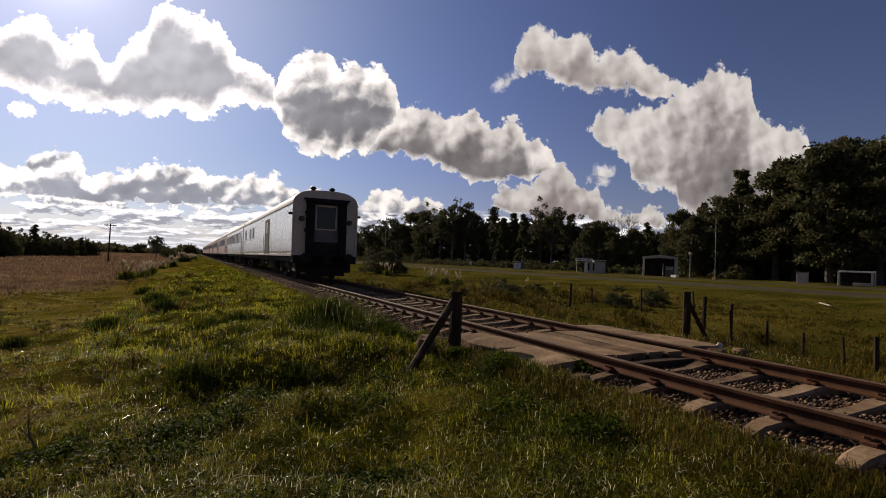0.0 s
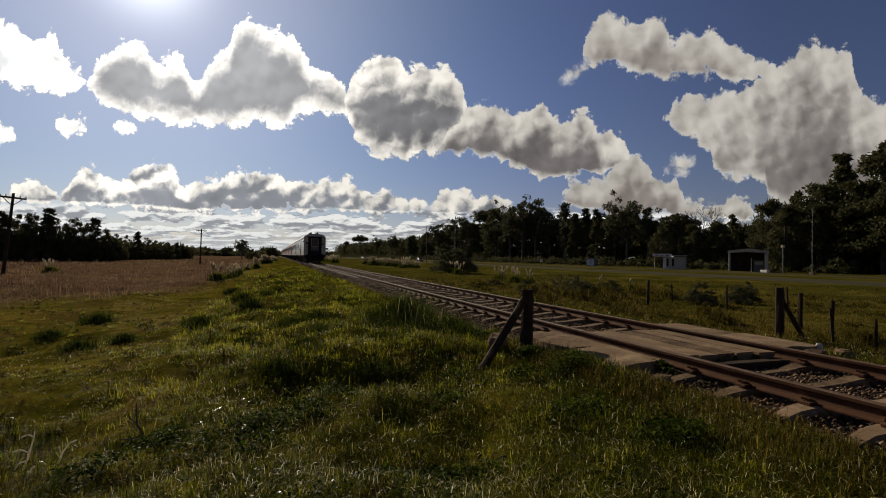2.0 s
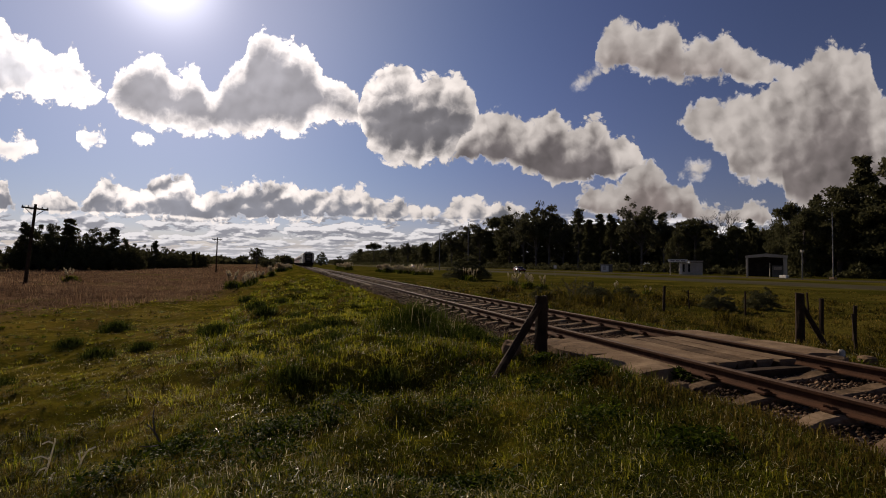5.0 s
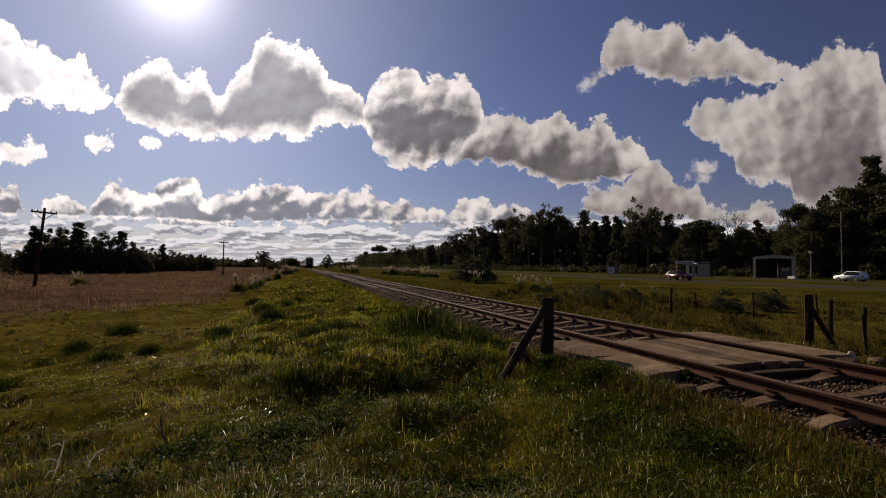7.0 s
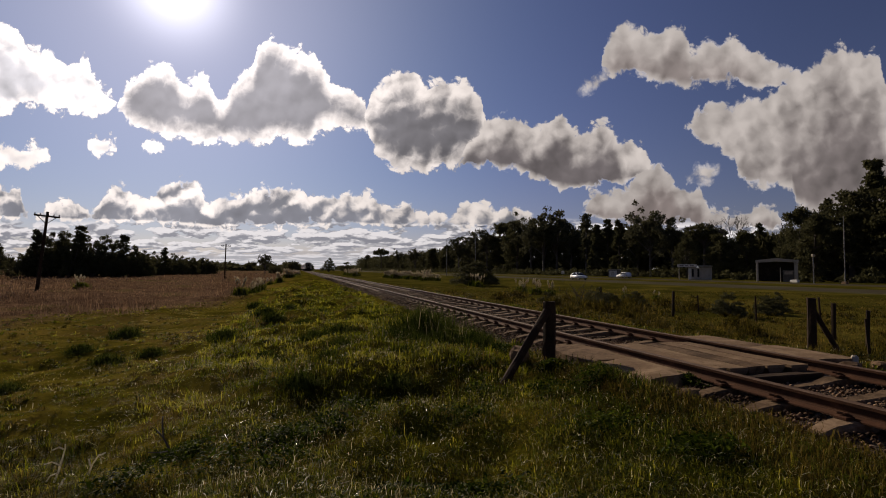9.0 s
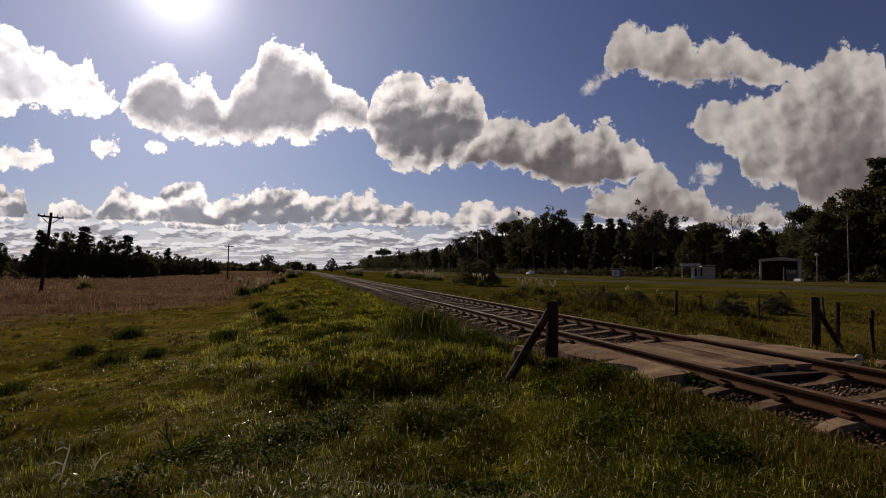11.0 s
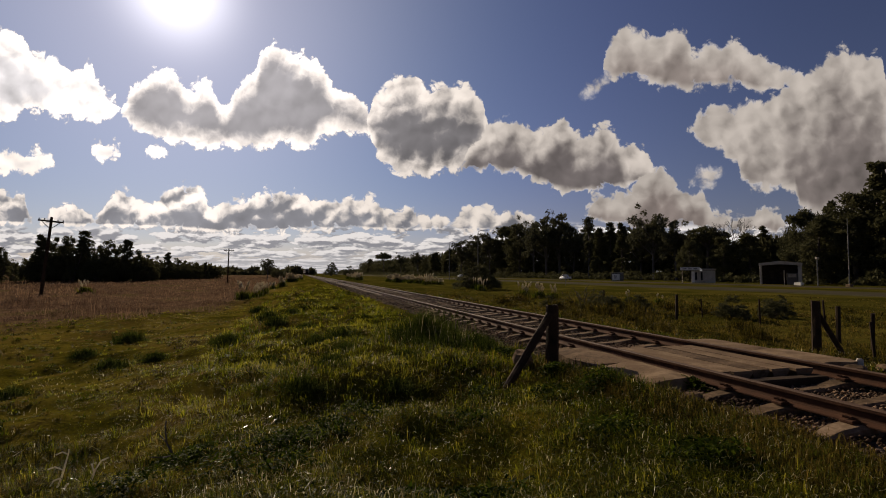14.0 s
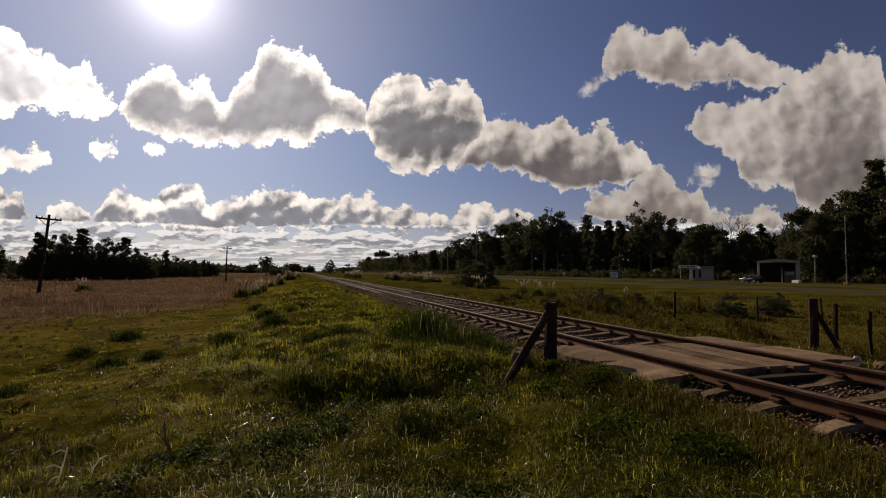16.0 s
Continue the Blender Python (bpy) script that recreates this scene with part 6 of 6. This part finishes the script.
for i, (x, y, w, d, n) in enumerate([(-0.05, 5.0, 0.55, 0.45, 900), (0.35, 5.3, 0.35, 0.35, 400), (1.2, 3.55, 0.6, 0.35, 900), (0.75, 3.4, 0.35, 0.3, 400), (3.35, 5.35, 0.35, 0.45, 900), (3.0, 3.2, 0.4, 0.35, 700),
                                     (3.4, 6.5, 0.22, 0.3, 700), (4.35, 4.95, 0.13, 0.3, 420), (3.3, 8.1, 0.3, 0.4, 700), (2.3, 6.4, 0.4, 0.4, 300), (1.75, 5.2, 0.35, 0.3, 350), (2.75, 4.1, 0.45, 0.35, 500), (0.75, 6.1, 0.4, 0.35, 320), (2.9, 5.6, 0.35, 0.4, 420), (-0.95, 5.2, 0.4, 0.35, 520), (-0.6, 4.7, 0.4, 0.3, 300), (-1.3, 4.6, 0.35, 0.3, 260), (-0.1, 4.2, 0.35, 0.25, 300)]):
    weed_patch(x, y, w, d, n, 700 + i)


# ---- fence, poles and masts ----
for i, (x, y, top, r) in enumerate([(10.95, 7.45, 0.14, 0.036), (11.1, 6.75, 0.0, 0.034), (11.1, 6.05, -0.16, 0.034), (11.6, 5.55, -0.18, 0.028), (11.3, 4.9, -0.08, 0.055), (13.6, 9.3, 0.12, 0.055),
                                    (14.9, 11.1, 0.16, 0.075), (16.9, 13.0, 0.2, 0.04), (15.3, 18.1, 0.2, 0.07), (17.0, 15.6, 0.1, 0.04), (16.9, 18.4, 0.0, 0.035), (15.7, 24.0, 0.2, 0.07)]):
    z = one_z(x, y)
    ob = new("fence_post", finish(rough_post(bmesh.new(), (0, 0, -0.2), (0.015, 0.01, top - z), r * 0.85, 60 + i, 7, 5), "fence_post", POST))
    ob.matrix_basis = pose(x, y, z, (i * 7) % 5 - 2, (i * 11) % 7 - 3, i * 40)
    tagged(ob, "thin grey weathered fence post in the grass", "fence post", "posts of the railway fence")


def utility_pole(x, y, height, turn, lean):
    t = thing("utility_pole", "dark wooden utility pole with braced crossarm", "utility pole", pose(x, y, one_z(x, y), 0, lean, turn), "poles of the dry field")
    part("pole", rod(bmesh.new(), (0, 0, -0.5), (0, 0, height), 0.16, 0.11, 10), POST, t)
    part("crossarm", box(bmesh.new(), (1.95, 0.13, 0.15), (0, -0.14, height - 0.42), 0.015), POST, t)
    for s in (-1, 1):
        part("brace", rod(bmesh.new(), (s * 0.72, -0.2, height - 0.46), (0, -0.16, height - 1.15), 0.03, sides=6), POST, t)
        for x0 in (0.9, 0.5):
            bm = rod(bmesh.new(), (s * x0, -0.14, height - 0.35), (s * x0, -0.14, height - 0.2), 0.05, 0.04, 8)
            part("insulator", bm, GREYMETAL, t)
    return t


utility_pole(-22.9, 55.5, 7.3, 20, 4.6)
utility_pole(-14.5, 116.0, 7.3, 10, 1.2)


def street_lamp(x, y, height, arm):
    t = thing("street_lamp", "tall grey street lamp with a long curved arm", "street lamp", pose(x, y, one_z(x, y)), "lamps of the highway")
    part("pole", rod(bmesh.new(), (0, 0, -0.3), (0, 0, height - 0.8), 0.13, 0.08, 10), GREYMETAL, t)
    bm = bmesh.new()
    pts = [(arm * (1 - math.cos(a)), 0, height - 0.8 + 0.8 * math.sin(a)) for a in np.linspace(0, 1.5, 6)] + [(arm * 1.35, 0, height + 0.04)]
    for p, q in zip(pts, pts[1:]):
        rod(bm, p, q, 0.06, sides=7)
    part("arm", bm, GREYMETAL, t)
    part("lamp_head", box(bmesh.new(), (0.8, 0.28, 0.14), (arm * 1.35 + math.copysign(0.3, arm), 0, height + 0.03), 0.04), GREYMETAL, t)
    return t


street_lamp(45.0, 126.0, 13.4, 1.6)
street_lamp(45.0, 152.5, 12.2, 1.6)

mast = thing("mast", "tall thin pale steel mast before the pines", "mast", pose(93, 67, one_z(93, 67)))
part("pole", rod(bmesh.new(), (0, 0, -0.3), (0, 0, 12.0), 0.10, 0.06, 8), GREYMETAL, mast)
part("base_block", box(bmesh.new(), (0.8, 0.8, 0.5), (0, 0, 0.15), 0.04), CONCRETE, mast)

post_lamp = thing("post_lamp", "short grey lamp post beside the highway", "street lamp", pose(92, 71.9, one_z(92, 71.9)))
part("pole", rod(bmesh.new(), (0, 0, -0.2), (0, 0, 5.0), 0.11, 0.09, 8), GREYMETAL, post_lamp)
part("lamp_head", box(bmesh.new(), (0.54, 0.45, 0.45), (0, 0, 5.15), 0.05), PLASTER, post_lamp)

marker = thing("road_sign", "small white sign on a thin post at the roadside", "road sign", pose(46, 82.2, one_z(46, 82.2), 0, 0, 150))
part("post", rod(bmesh.new(), (0, 0, -0.2), (0, 0, 1.6), 0.035, sides=7), GREYMETAL, marker)
part("plate", box(bmesh.new(), (0.5, 0.03, 0.55), (0, -0.05, 1.7), 0.01), WHITE, marker)


# ---- buildings beyond the highway ----
def kiosk():
    t = thing("kiosk", "small white roadside kiosk with flat overhanging roof", "kiosk", pose(97.5, 107.2, -1.3, 0, 0, 47))
    part("wall", box(bmesh.new(), (2.2, 3.6, 2.1), (0, -0.75, 1.05), 0.03), CANOPY, t)
    part("roof", box(bmesh.new(), (2.9, 5.3, 0.16), (-0.1, 0, 2.3), 0.03), CANOPY, t)
    board = part("signboard", box(bmesh.new(), (0.12, 3.0, 0.46), (-1.58, 1.2, 2.36), 0.02), WHITE, t, "white signboard with dark lettering bars")
    for y, w in ((0.4, 0.6), (1.2, 0.5), (2.0, 0.6)):
        part("lettering_bar", box(bmesh.new(), (0.02, w, 0.14), (-1.65, y, 2.36)), DARK_GREY, board)
    for y in (0.75, -0.1, -0.95):
        part("wall_panel", box(bmesh.new(), (0.06, 0.42, 1.8), (-1.125, y, 1.0), 0.01), WHITE if y > 0.5 else PLASTER, t)
    for y in (0.32, -0.52):
        win = part("window", box(bmesh.new(), (0.06, 0.3, 1.3), (-1.12, y, 1.15), 0.01), BLACK, t)
        part("pane", box(bmesh.new(), (0.03, 0.22, 1.2), (-1.155, y, 1.17)), DARK_GLASS, win)
    part("column", rod(bmesh.new(), (-1.2, 2.4, 0), (-1.2, 2.4, 2.22), 0.07, sides=8), PLASTER, t)
    return t


def canopy_gate():
    t = thing("station_canopy", "off-white drive-through canopy on square columns", "canopy", pose(99, 85.5, -1.3, 0, 0, 40.8))
    # rear columns, rear fascia and roof slopes darker: inner shade put into the colour
    for y, w in ((-2.62, 0.5), (2.7, 0.3)):
        for x in (0, 2.6):
            part("column", box(bmesh.new(), (0.4, w, 3.2), (x, y, 1.6), 0.03), CANOPY if x == 0 else DARK_GREY, t)
    for x in (-0.1, 2.7):
        bm = bmesh.new()
        prof = [(-2.95, 3.12), (0, 3.3), (2.95, 3.12), (2.95, 3.5), (0, 3.86), (-2.95, 3.5)]
        a = [bm.verts.new((x - 0.13, y, z)) for y, z in prof]
        b = [bm.verts.new((x + 0.13, y, z)) for y, z in prof]
        bm.faces.new(a), bm.faces.new(list(reversed(b)))
        for i in range(6):
            bm.faces.new((a[i], b[i], b[(i + 1) % 6], a[(i + 1) % 6]))
        bmesh.ops.recalc_face_normals(bm, faces=bm.faces[:])
        part("fascia", bm, CANOPY if x < 0 else DARK_GREY, t)
    for s in (-1, 1):
        bm = bmesh.new()
        box(bm, (2.9, 2.98, 0.08), (1.3, s * 1.48, 3.62), 0.0, Matrix.Rotation(-s * 0.12, 3, "X"))
        part("roof_slope", bm, DARK_GREY, t)
    # added black sheet closes the opening and stands for the dark interior
    part("back_wall", box(bmesh.new(), (0.15, 5.2, 3.1), (2.95, 0, 1.55), 0.02), BLACK, t)
    booth = part("booth", box(bmesh.new(), (1.4, 1.5, 1.9), (1.9, -1.6, 0.95), 0.03), DARK_GREY, t, "small grey booth under the canopy")
    part("pane", box(bmesh.new(), (0.04, 1.1, 0.5), (1.18, -1.6, 1.45)), PLASTER, booth)
    part("pipe_post", rod(bmesh.new(), (-0.6, -0.5, 0), (-0.6, -0.5, 2.3), 0.06, sides=8), CANOPY, t)
    return t


def hut(name, label, x, y, size, roof_out, wall_mat, roof_mat, front=0):
    t = thing(name, label, "hut", pose(x, y, one_z(x, y), 0, 0, math.degrees(math.atan2(y, x))))
    sx, sy, sz = size
    part("wall", box(bmesh.new(), (sx, sy, sz), (0, 0, sz / 2), 0.03), wall_mat, t)
    part("roof", box(bmesh.new(), (sx + roof_out, sy + roof_out, 0.14), (0, 0, sz + 0.05), 0.02), roof_mat, t)
    if front:
        door = part("front_panel", box(bmesh.new(), (0.05, sy * 0.62, sz * 0.8), (-sx / 2 - 0.02, sy * 0.12, sz * 0.46), 0.01), WHITE, t)
        for d in (-0.25, 0.1, 0.4):
            part("panel_bar", box(bmesh.new(), (0.02, 0.12, sz * 0.5), (-sx / 2 - 0.05, sy * 0.12 + d, sz * 0.5)), DARK_GREY, door)
    return t


def grown(t, k):
    """Enlarges the meshes of a thing's parts about its base."""
    for o in t.children_recursive:
        o.data.transform(Matrix.Scale(k, 4))
    return t


grown(kiosk(), 1.5)
grown(canopy_gate(), 1.32)
hut("pump_hut", "small hut with a white front panel", 99.7, 144.6, (2.4, 3.75, 2.5), 0.3, DARK_GREY, CANOPY, 1)
hut("shed", "small grey shed under the pines", 102.0, 55.8, (2.0, 1.8, 2.0), 0.4, CANOPY, DARK_GREY)

shelter = thing("bus_shelter", "open bus shelter with a white flat roof", "bus shelter", pose(99, 45.9, one_z(99, 45.9), 0, 0, 24))
part("roof", box(bmesh.new(), (1.8, 3.7, 0.2), (0, -0.1, 1.86), 0.02), WHITE, shelter)
for y in (1.7, -1.6):
    part("column", box(bmesh.new(), (0.22, 0.24, 1.8), (-0.8, y, 0.9), 0.02), PLASTER, shelter)
# backing in black: the darkness under the roof put into colour
part("back_wall", box(bmesh.new(), (0.16, 3.2, 1.8), (0.8, 0, 0.9), 0.02), BLACK, shelter)
part("side_wall", box(bmesh.new(), (1.7, 0.16, 1.8), (0.1, -1.9, 0.9), 0.02), PLASTER, shelter)
part("bench", box(bmesh.new(), (0.5, 2.0, 0.42), (0.1, -0.7, 0.25), 0.02), PLASTER, shelter)

grown(shelter, 1.3)

white_box = tagged(new("white_box", box_mesh("white_box", (0.75, 1.5, 0.54), WHITE, 0.04, (0, 0, 0.27))), "low white block on the ground by the highway", "block")
white_box.matrix_basis = pose(93.7, 77.0, one_z(93.7, 77.0))
plank = tagged(new("white_plank", box_mesh("white_plank", (2.7, 0.16, 0.05), PLASTER, 0.03, (0, 0, 0.1))), "pale weathered plank lying in the grass", "plank")
plank.matrix_basis = pose(34.3, 17.5, one_z(34.3, 17.5) + 0.08, 0, 0, 38)


# ---- what moves ----
def motions():
    for i, t in enumerate(TRAIN):
        walk(t, [(s, pose(MID_X, TAIL_Y + i * COACH_STEP + TRAIN_SPEED * s, 0)) for s in (0.0, 4.0, 8.0, 12.0, 16.0)])
    near, far = NEAR_ROAD, FAR_ROAD
    for t, x, y, z, speed, at in ((RED_HATCH, near, 66.7, -1.01, -27.8, 7.0), (WHITE_ESTATE, far, 60.6, -1.15, 29.9, 7.0), (WHITE_HATCH, near, 96.9, -1.01, -36.0, 9.0),
                                  (PICKUP, far, 64.2, -1.15, 35.8, 11.5), (DARK_HATCH, far, 57.7, -1.15, 32.0, 15.3)):
        turn = 0 if speed > 0 else 180
        walk(t, [(s, pose(x, y + speed * (s - at), z, 0, 0, turn)) for s in (0.0, 4.0, 8.0, 12.0, 16.0)])


motions()
